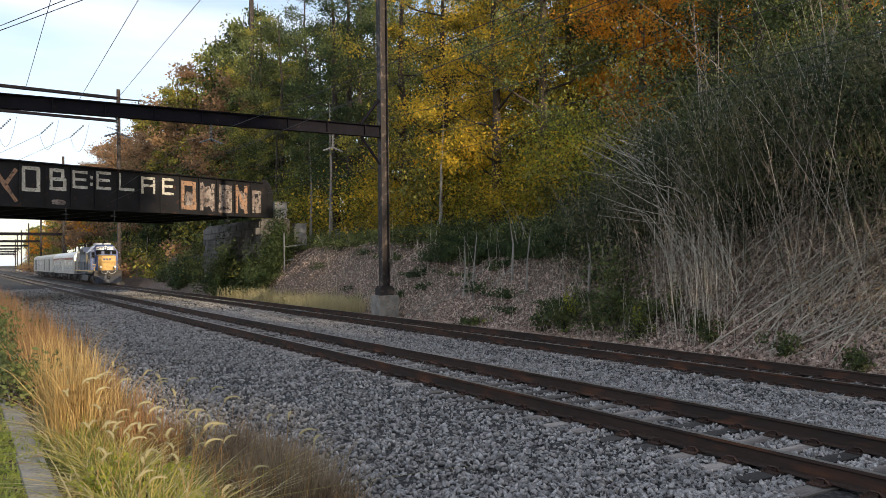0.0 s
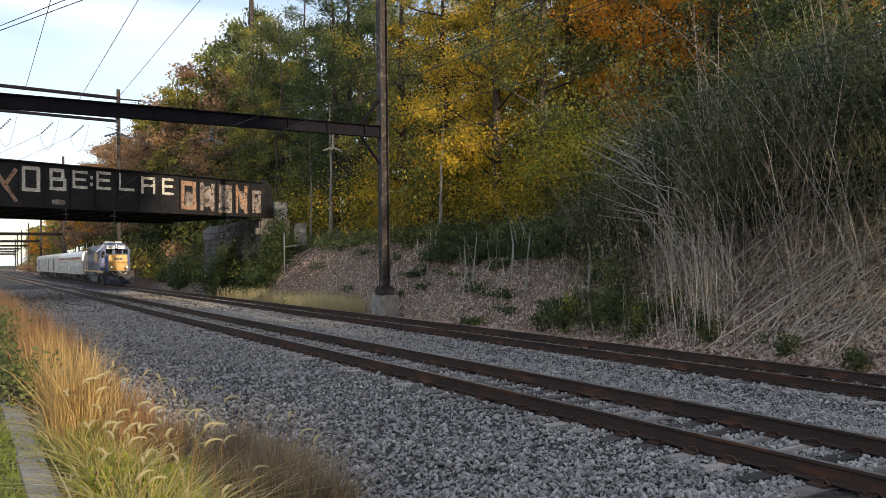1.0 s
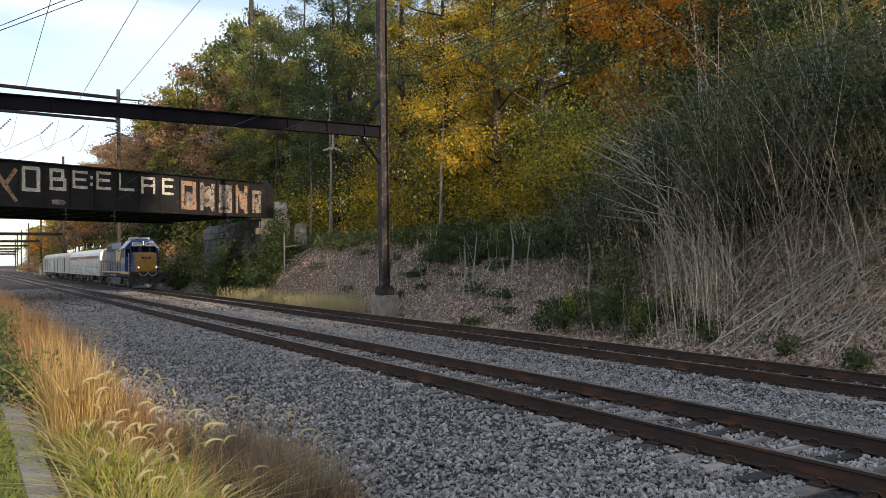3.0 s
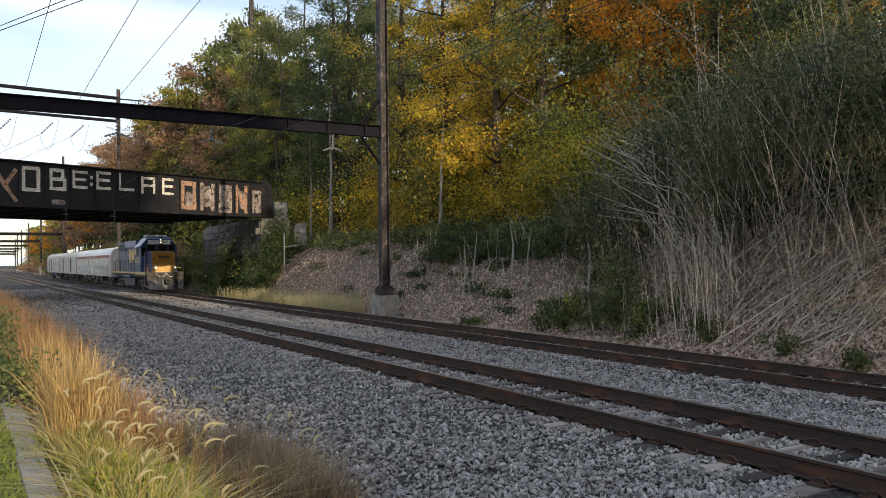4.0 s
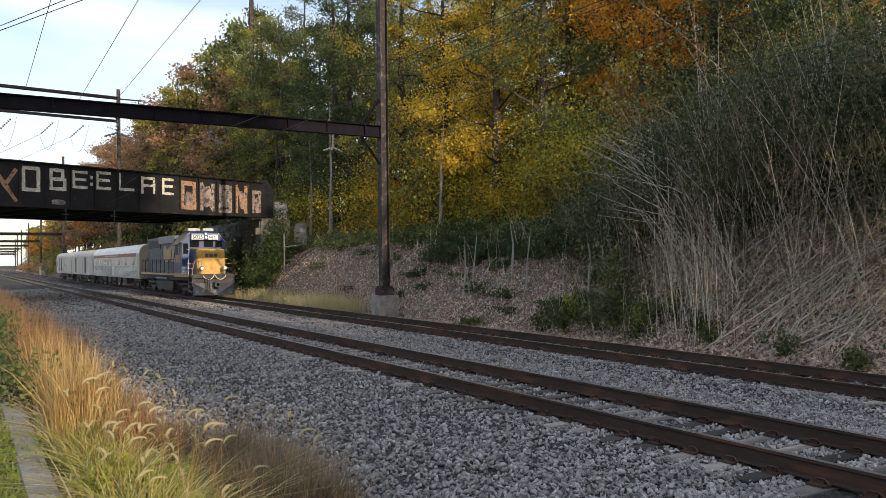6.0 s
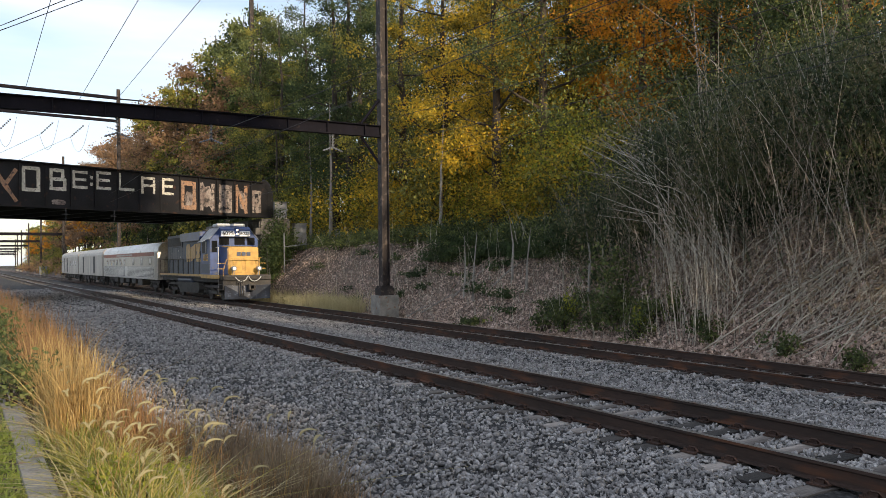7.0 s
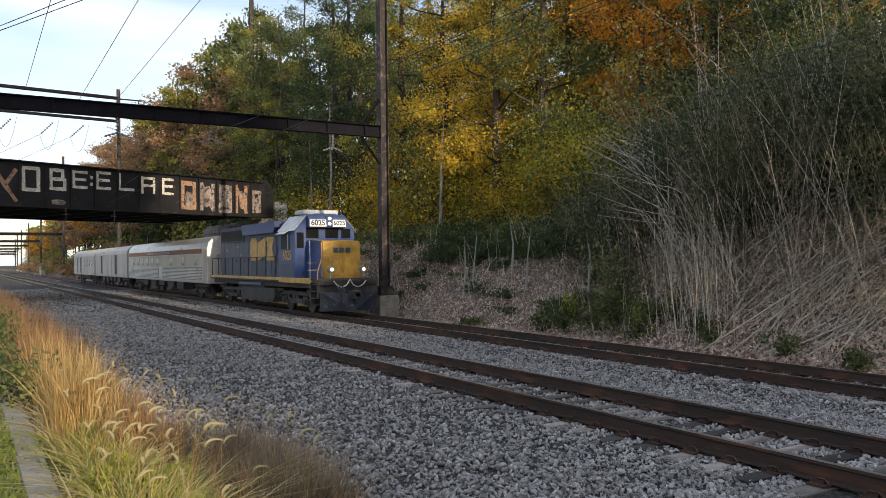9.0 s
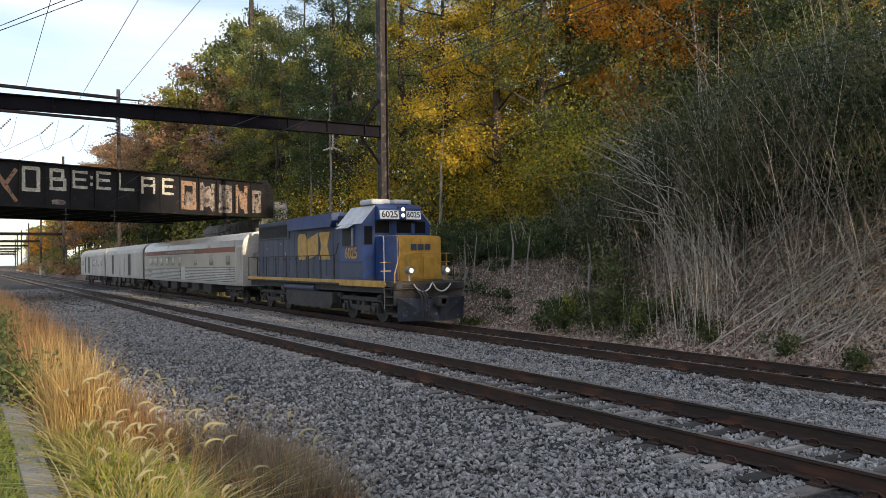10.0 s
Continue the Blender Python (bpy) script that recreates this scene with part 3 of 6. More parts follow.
def hung_insulator(x):
    """A disc string under the cross beam, holding up the wire over a track."""
    h = empty("suspension_insulator", x, MAIN_Y, MAIN_B - 0.28)
    tagged(h, "grey porcelain disc insulator hanging under the cross beam", "insulator", "suspension insulators")
    bm = bmesh.new()
    insulator(bm, (0, 0, 0.0), (0, 0, -0.6), 0.09, 4)
    part("disc_string", bm, M_PORC, h)
    for s in (-1, 1):
        bm = bmesh.new()
        insulator(bm, (0, 0, -0.62), (s * 0.5, 0, -0.8), 0.06, 4)
        part("side_string", bm, M_PORC, h)
    bm = bmesh.new()
    cyl(bm, (-0.03, 0, -0.6), (0.03, 0, -0.74), 0.035, 8)
    part("clamp", bm, M_WIRE, h)


for ix in (9.3, XF, 5.55):
    hung_insulator(ix)
tagged(catenary_pole(28.2, 86.9, 4.0, 36.5, ""), "tall dark steel pole standing in the trees", "utility pole")


# ---- bridge ----
BRX, BRY, SKEW = 20.3, 58.52, 0.40     # end of the near girder
BR_BOT, BR_TOP = 5.75, 8.28


def build_bridge():
    br = empty("railway_bridge", BRX, BRY, BR_BOT)
    br.rotation_euler = (0, 0, math.atan(SKEW))
    tagged(br, "black riveted plate-girder bridge painted with graffiti letters", "bridge")
    h = BR_TOP - BR_BOT
    L = 34.0
    for k, y0 in enumerate((0.0, 12.6)):
        bm = bmesh.new()
        # web with rounded upper corner at the end
        prof = [(-L, 0.0), (0, 0.0), (0, h - 0.75)] + [(-0.75 + 0.75 * math.cos(a), h - 0.75 + 0.75 * math.sin(a)) for a in [radians(q) for q in (15, 30, 45, 60, 75, 90)]] + [(-L, h)]
        extrude_profile(bm, prof, y0 - 0.015, y0 + 0.015)
        part("web", bm, M_GIRDER, br)
        bm = bmesh.new()
        box(bm, -L, -0.7, y0 - 0.26, y0 + 0.26, h, h + 0.05)
        arc = [(-0.75 + 0.77 * math.cos(a), h - 0.75 + 0.77 * math.sin(a)) for a in [radians(q) for q in range(90, -1, -15)]] + [(0.02, 0)]
        for (xa, za), (xb, zb) in zip(arc, arc[1:]):
            d = Vector((xb - xa, 0, zb - za))
            m = Matrix.Translation(((xa + xb) / 2, y0, (za + zb) / 2)) @ d.to_track_quat("X", "Y").to_matrix().to_4x4()
            box(bm, -d.length / 2 - 0.01, d.length / 2 + 0.01, -0.26, 0.26, -0.02, 0.03, m=m)
        part("top_flange", bm, M_GIRDER, br)
        bm = bmesh.new()
        box(bm, -L, 0.0, y0 - 0.28, y0 + 0.28, -0.07, 0.0)
        box(bm, -L, 0.0, y0 - 0.10, y0 - 0.02, 0.0, 0.16)
        part("bottom_flange", bm, M_GIRDER, br)
        x = -1.83
        n = 0
        while x > -L:
            bm = bmesh.new()
            box(bm, x - 0.02, x + 0.02, y0 - 0.105, y0 - 0.015, 0.0, h)
            box(bm, x - 0.055, x + 0.055, y0 - 0.12, y0 - 0.105, 0.0, h)
            part("stiffener", bm, M_GIRDER, br)
            x -= 1.52
            n += 1
    for i in range(15):
        bm = bmesh.new()
        x = -1.0 - 2.3 * i
        box(bm, x - 0.15, x + 0.15, 0.3, 12.3, -0.02, 0.6)
        part("floor_beam", bm, M_GIRDER, br)
    bm = bmesh.new()
    box(bm, -L, 0.4, 0.25, 12.35, 0.62, 0.9)
    part("deck", bm, M_GIRDER, br)
    # small brackets with drain pipes under the edge
    for x in (-16.0, -12.9, -4.2):
        bm = bmesh.new()
        tube(bm, [(x, -0.35, -0.05), (x, -0.35, -0.75)], 0.035, 0.035, 6)
        box(bm, x - 0.25, x + 0.15, -0.4, -0.3, -0.45, -0.38)
        part("drain_pipe", bm, M_WIRE, br)
    return br


bridge = build_bridge()
M_PAINT = mat("graffiti_white", (0.72, 0.70, 0.62), (0.45, 0.42, 0.36), 0.8, 0, 3, 22, 0.1, c=(0.05, 0.045, 0.045), wear=0.12)
M_PAINTO = mat("graffiti_orange", (0.42, 0.23, 0.13), (0.30, 0.20, 0.14), 0.8, 0, 2, 16, 0.1, c=(0.06, 0.045, 0.045), wear=0.3)
M_PAINTG = mat("graffiti_grey", (0.36, 0.31, 0.28), (0.16, 0.12, 0.11), 0.8, 0, 1.6, 10, 0.1, c=(0.04, 0.035, 0.035), wear=0.45)
STROKES = {"Y": [((0, 1), (0.5, 0.5)), ((1, 1), (0.5, 0.5)), ((0.3, 0.68), (1.0, 0.0))],
           "O": [((0, 0), (0, 1)), ((0, 1), (1, 1)), ((1, 1), (1, 0)), ((1, 0), (0, 0))],
           "B": [((0, 0), (0, 1)), ((0, 1), (0.85, 1)), ((0.85, 1), (0.85, 0.55)), ((0, 0.52), (1, 0.52)), ((1, 0.5), (1, 0)), ((1, 0), (0, 0))],
           "E": [((0, 0), (0, 1)), ((0, 1), (1, 1)), ((0, 0.52), (0.9, 0.52)), ((0, 0), (1, 0))],
           "L": [((0, 1), (0, 0)), ((0, 0), (1, 0))],
           "A": [((0, 0), (0, 1)), ((0, 1), (1, 1)), ((1, 1), (1, 0)), ((0, 0.5), (1, 0.5))],
           "N": [((0, 0), (0, 1)), ((0, 1), (1, 0)), ((1, 0), (1, 1))],
           ":": [((0.5, 0.75), (0.5, 0.68)), ((0.5, 0.3), (0.5, 0.22))]}


def letter(ch, x, z, w, h, t, material):
    """A hand-painted block letter: a thin skin of paint strokes on the girder's web."""
    rnd = random.Random(ch + str(round(x, 1)))
    bm = bmesh.new()
    for i, (a, b) in enumerate(STROKES[ch]):
        va = Vector((x + a[0] * w, 0, z + a[1] * h))
        vb = Vector((x + b[0] * w, 0, z + b[1] * h))
        d = vb - va
        n = Vector((-d.z, 0, d.x)).normalized() * t / 2
        steps = 5
        e = d.normalized() * t * 0.4
        prev = None
        for k in range(steps + 1):
            c = (va - e).lerp(vb + e, k / steps)
            s = rnd.uniform(0.8, 1.2)
            o = Vector((0, -0.02 - 0.0015 * i, 0))
            pair = (bm.verts.new(c + n * s + o), bm.verts.new(c - n * s + o))
            if prev:
                bm.faces.new((prev[0], prev[1], pair[1], pair[0]))
            prev = pair
    bmesh.ops.recalc_face_normals(bm, faces=bm.faces[:])
    for f in bm.faces:
        if f.normal.y > 0:
            f.normal_flip()
    part("graffiti_letter", bm, material, bridge)


for spec in (("Y", -19.9, 0.3, 1.15, 1.7, 0.24, M_PAINTO), ("O", -18.3, 0.95, 0.85, 1.25, 0.2, M_PAINT), ("B", -16.7, 1.1, 0.82, 1.1, 0.19, M_PAINT),
             ("E", -15.32, 1.28, 0.8, 0.92, 0.17, M_PAINT), (":", -14.4, 1.28, 0.4, 0.9, 0.17, M_PAINT), ("E", -13.82, 1.32, 0.85, 0.95, 0.17, M_PAINT),
             ("L", -12.32, 1.34, 0.95, 0.95, 0.17, M_PAINT), ("A", -10.72, 1.22, 0.85, 0.95, 0.16, M_PAINT), ("E", -9.18, 1.25, 0.72, 0.95, 0.16, M_PAINT),
             ("O", -7.7, 0.4, 0.95, 1.65, 0.3, M_PAINTO), ("N", -6.15, 0.35, 0.95, 1.7, 0.28, M_PAINTG), ("O", -4.55, 0.3, 0.85, 1.7, 0.3, M_PAINTG),
             ("N", -3.15, 0.3, 0.85, 1.8, 0.28, M_PAINTO), ("O", -1.6, 0.4, 0.6, 1.4, 0.26, M_PAINTG)):
    letter(*spec)


def paint_patch(x0, x1, z0, z1, material, seed):
    """A sun dapple painted on the web as a grey patch with a ragged outline."""
    rnd = random.Random(seed)
    bm = bmesh.new()
    cx, cz = (x0 + x1) / 2, (z0 + z1) / 2
    n = 22
    ring = []
    for k in range(n):
        a = 2 * math.pi * k / n
        q = 1 / max(abs(math.cos(a)), abs(math.sin(a))) ** 0.8
        r = rnd.uniform(0.75, 1.0) * q
        ring.append(bm.verts.new((cx + math.cos(a) * r * (x1 - x0) / 2.2, -0.0175, cz + math.sin(a) * r * (z1 - z0) / 2.2)))
    bm.faces.new(ring)
    bmesh.ops.recalc_face_normals(bm, faces=bm.faces[:])
    part("paint_patch", bm, material, bridge, "ragged grey patch painted as a sun dapple")


# sunlit spots on the girder, laid on as colour
for i, (x0, x1, z0, z1) in enumerate(((-16.75, -15.75, 0.12, 0.5),
                                      (-7.6, -6.8, 0.3, 1.6), (-6.1, -5.2, 0.4, 2.1), (-4.6, -3.7, 0.4, 2.0), (-3.0, -2.2, 0.4, 1.9), (-1.6, -1.0, 0.2, 1.5))):
    paint_patch(x0, x1, z0, z1, M_PAINTG, i)


# ---- abutment of squared stones ----
def build_abutment():
    ab = empty("bridge_abutment", 0, 0, 0)
    ab.location = (19.35, 57.9, 0)
    tagged(ab, "weathered grey stone-block abutment under the bridge end", "abutment", kind="structure")
    bm = bmesh.new()
    box(bm, 0.12, 2.3, 0.12, 15.6, -0.6, 5.6)
    part("core", bm, M_MASON, ab)
    rnd = random.Random(8)
    protos = []
    for w in (0.6, 0.8, 1.0, 1.25):
        b2 = bmesh.new()
        box(b2, 0, w - 0.025, 0, 0.3, 0, 0.475, 0.03)
        for v in b2.verts:
            v.co += Vector((rnd.uniform(-0.015, 0.015), rnd.uniform(-0.03, 0.01), rnd.uniform(-0.012, 0.012)))
        me = bpy.data.meshes.new("stone_block")
        b2.to_mesh(me)
        b2.free()
        me.materials.append(M_MASON)
        protos.append((w, me))
    for face in (0, 1):
        z = -0.6
        while z < 5.3:
            s = rnd.uniform(-0.4, 0)
            end = 1.6 if face == 0 else 15.4
            while s < end:
                w, me = rnd.choice(protos)
                o = new("stone_block", me)
                o.parent = ab
                if face == 0:
                    o.location = (s, -0.06 + rnd.uniform(-0.03, 0.03), z)
                else:
                    o.location = (0.2 + rnd.uniform(-0.03, 0.03), s + w, z)
                    o.rotation_euler = (0, 0, radians(-90))
                    o.location = (-0.06 + rnd.uniform(-0.03, 0.03), s + w, z)
                s += w
            z += 0.5


build_abutment()


def equipment():
    """Cabinets and a pipe fence on the bank beside the bridge."""
    for x, y, w, d, h, name in ((22.6, 58.5, 1.0, 0.6, 2.0, "metal_cabinet"), (25.2, 56.5, 0.7, 0.5, 1.1, "metal_cabinet"), (21.2, 58.9, 0.95, 0.6, 1.35, "metal_cabinet")):
        z = 5.55 if x < 21.5 else ground_z(x, y)
        c = empty(name, x, y, z)
        tagged(c, "pale grey metal equipment cabinet on the bank", "cabinet", "equipment cabinets")
        bm = bmesh.new()
        box(bm, -w / 2, w / 2, -d / 2, d / 2, -0.15, h, 0.02)
        part("body", bm, M_CONC, c)
        bm = bmesh.new()
        box(bm, -w / 2 + 0.06, w / 2 - 0.06, -d / 2 - 0.02, -d / 2, 0.15, h - 0.1, 0.006)
        part("door", bm, M_PORC, c)
        bm = bmesh.new()
        box(bm, -w / 2 - 0.05, w / 2 + 0.05, -d / 2 - 0.05, d / 2 + 0.05, h, h + 0.05, 0.01)
        part("lid", bm, M_CONC, c)
    gx, gy = 17.2, 205.0
    c = empty("metal_cabinet", gx, gy, ground_z(gx, gy))
    tagged(c, "white signal cabinet beside the distant line", "cabinet", "equipment cabinets")
    bm = bmesh.new()
    box(bm, -0.9, 0.9, -0.6, 0.6, -0.3, 2.2, 0.03)
    part("body", bm, M_PORC, c)
    bm = bmesh.new()
    box(bm, -1.0, 1.0, -0.7, 0.7, 2.2, 2.3, 0.02)
    part("lid", bm, M_CONC, c)
    f = empty("pipe_fence", 20.4, 55.8, ground_z(20.4, 55.8))
    tagged(f, "grey pipe fence with two rails beside the abutment", "fence")
    for i in range(3):
        bm = bmesh.new()
        tube(bm, [(i * 1.7, 0, -0.3), (i * 1.7, 0, 2.9 - 0.2 * i)], 0.045, 0.045, 8)
        part("post", bm, M_PORC, f)
    for z in (0.9, 1.9):
        bm = bmesh.new()
        tube(bm, [(0, 0, z), (3.4, 0, z + 0.35)], 0.03, 0.03, 6)
        part("rail", bm, M_PORC, f)


equipment()


# ---- the train ----
M_BLUE = mat("loco_blue_paint", (0.022, 0.062, 0.22), (0.018, 0.05, 0.17), 0.38, 0, 1.2, 3, 0.06, 0.003, c=(0.05, 0.055, 0.07), wear=0.12)
M_HOOD = mat("loco_faded_blue_grey", (0.06, 0.08, 0.13), (0.042, 0.058, 0.10), 0.5, 0, 0.9, 24, 0.08, 0.003, c=(0.07, 0.075, 0.085), wear=0.2, stretch=(1, 1, 0.3))
M_YEL = mat("loco_yellow_paint", (0.56, 0.32, 0.06), (0.50, 0.285, 0.055), 0.42, 0, 1.5, 3, 0.05, 0.003, c=(0.40, 0.26, 0.07), wear=0.0)
M_BLK = mat("loco_grimy_black", (0.075, 0.07, 0.068), (0.038, 0.036, 0.036), 0.75, 0.1, 2.5, 30, 0.2, 0.006, c=(0.07, 0.06, 0.05), wear=0.2)
M_GRIL = mat("radiator_grille", (0.02, 0.021, 0.025), None, 0.6, 0.2, 4, 40, 0)
# pale grey holds the glare of sun and sky on the blue roof slopes
M_ROOFW = mat("roof_glare_grey", (0.55, 0.57, 0.60), (0.40, 0.43, 0.48), 0.5, 0, 2, 30, 0.05)
M_STEEL = mat("stainless_steel", (0.70, 0.68, 0.66), (0.58, 0.56, 0.54), 0.42, 0.55, 0.7, 20, 0.05, 0.002, c=(0.30, 0.28, 0.26), wear=0.15, stretch=(1, 0.4, 1))
M_CREAM = mat("stainless_window_band", (0.60, 0.54, 0.45), (0.52, 0.47, 0.40), 0.5, 0.25, 0.7, 20, 0.05)
M_SILV = mat("silver_grey_paint", (0.54, 0.50, 0.44), (0.42, 0.38, 0.34), 0.55, 0.2, 0.7, 20, 0.05, c=(0.22, 0.21, 0.19), wear=0.2, stretch=(1, 1, 0.3))
M_RED = mat("faded_red_band", (0.36, 0.13, 0.075), (0.28, 0.10, 0.06), 0.6, 0, 1.2, 30, 0.05)
M_GLASS = glass("dark_glass")
M_WHITE = mat("white_paint", (0.62, 0.63, 0.64), (0.48, 0.49, 0.50), 0.6, 0, 4, 40, 0.03)
M_LAMP = glow("lit_headlamp", (1.0, 0.80, 0.56), 1.3)
M_DITCH = glow("lit_ditch_lamp", (1.0, 0.86, 0.66), 0.8)
M_BOARD = glow("lit_number_board", (0.66, 0.69, 0.74), 0.1)
M_FLUTE = mat("groove_shade_grey", (0.10, 0.10, 0.10), (0.07, 0.07, 0.07), 0.6, 0.3, 2, 30, 0.05)
M_PLOW = mat("plough_dark_blue", (0.02, 0.03, 0.055), (0.012, 0.016, 0.028), 0.5, 0, 2, 20, 0.1, c=(0.10, 0.12, 0.17), wear=0.12)
WHEELS = []


def wheelset(parent, y, r=0.508):
    bm = bmesh.new()
    cyl(bm, (-0.72, 0, 0), (0.72, 0, 0), 0.09, 10)
    for s in (-1, 1):
        cyl(bm, (s * 0.69, 0, 0), (s * 0.69 + s * 0.13, 0, 0), r, 28)
        cyl(bm, (s * 0.67, 0, 0), (s * 0.69, 0, 0), r + 0.025, 28)
        cyl(bm, (s * 0.82, 0, 0), (s * 0.85, 0, 0), 0.14, 12)
        for k in range(5):
            a = k * 1.2566
            cyl(bm, (s * 0.82, 0.3 * math.cos(a), 0.3 * math.sin(a)), (s * 0.826, 0.3 * math.cos(a), 0.3 * math.sin(a)), 0.05, 8)
    w = part("wheelset", bm, M_BLK, parent)
    w.location = (0, y, r)
    WHEELS.append((w, y, r))


def truck(parent, yc, base, loco):
    """A bogie: side frames with journal boxes and springs; its wheelsets turn on their own."""
    for s in (-1, 1):
        bm = bmesh.new()
        x = s * 1.02
        hb = base / 2
        for y0, y1, z0, z1 in ((-hb - 0.55, hb + 0.55, 0.78, 0.95), (-hb + 0.5, hb - 0.5, 0.40, 0.62)):
            box(bm, x - 0.08, x + 0.08, yc + y0, yc + y1, z0, z1, 0.02)
        for q in (-1, 1):
            box(bm, x - 0.11, x + 0.11, yc + q * hb - 0.2, yc + q * hb + 0.2, 0.36, 0.74, 0.03)
            cyl(bm, (x + s * 0.1, yc + q * hb, 0.52), (x + s * 0.2, yc + q * hb, 0.52), 0.13, 12)
            tube(bm, [(x, yc + q * (hb - 0.42), 0.50), (x, yc + q * (hb - 0.28), 0.85)], 0.09, 0.09, 5)
            cyl(bm, (x + s * 0.02, yc + q * 0.22, 0.58), (x + s * 0.02, yc + q * 0.22, 0.82), 0.11, 10)
        if loco:
            for q in (-1, 1):
                cyl(bm, (x + s * 0.1, yc + q * (hb + 0.35), 0.98), (x + s * 0.1, yc + q * (hb + 0.65), 0.98), 0.11, 10)
                tube(bm, [(x + s * 0.1, yc + q * (hb + 0.5), 0.98), (x + s * 0.06, yc + q * (hb + 0.62), 0.5)], 0.035, 0.035, 6)
        part("side_frame", bm, M_BLK, parent)
    bm = bmesh.new()
    box(bm, -0.95, 0.95, yc - 0.3, yc + 0.3, 0.55, 0.95, 0.03)
    part("bolster", bm, M_BLK, parent)
    for q in (-1, 1):
        wheelset(parent, yc + q * base / 2, 0.508 if loco else 0.457)


def text_mesh(body, size, parent, material, m, name="number"):
    cu = bpy.data.curves.new(name, "FONT")
    cu.body, cu.size, cu.align_x, cu.align_y, cu.extrude, cu.offset = body, size, "CENTER", "CENTER", 0.004, size * 0.018
    tmp = bpy.data.objects.new("tmp", cu)
    me = bpy.data.meshes.new_from_object(tmp)
    bpy.data.objects.remove(tmp)
    me.materials.clear()
    me.materials.append(material)
    ob = new(name, me)
    ob.parent = parent
    ob.matrix_local = m
    return ob


def prism(bm, outline, x0, x1):
    """A closed outline in y, z drawn across x."""
    a = [bm.verts.new((x0, y, z)) for y, z in outline]
    b = [bm.verts.new((x1, y, z)) for y, z in outline]
    n = len(outline)
    for i in range(n):
        bm.faces.new((a[i], a[(i + 1) % n], b[(i + 1) % n], b[i]))
    bm.faces.new(list(reversed(a)))
    bm.faces.new(b)
    bmesh.ops.recalc_face_normals(bm, faces=bm.faces[:])


SIDE = pose(0, 0, 0, 90, 0, -90)     # lettering on the side that faces -x
FACE = pose(0, 0, 0, 90, 0, 0)       # lettering on the front


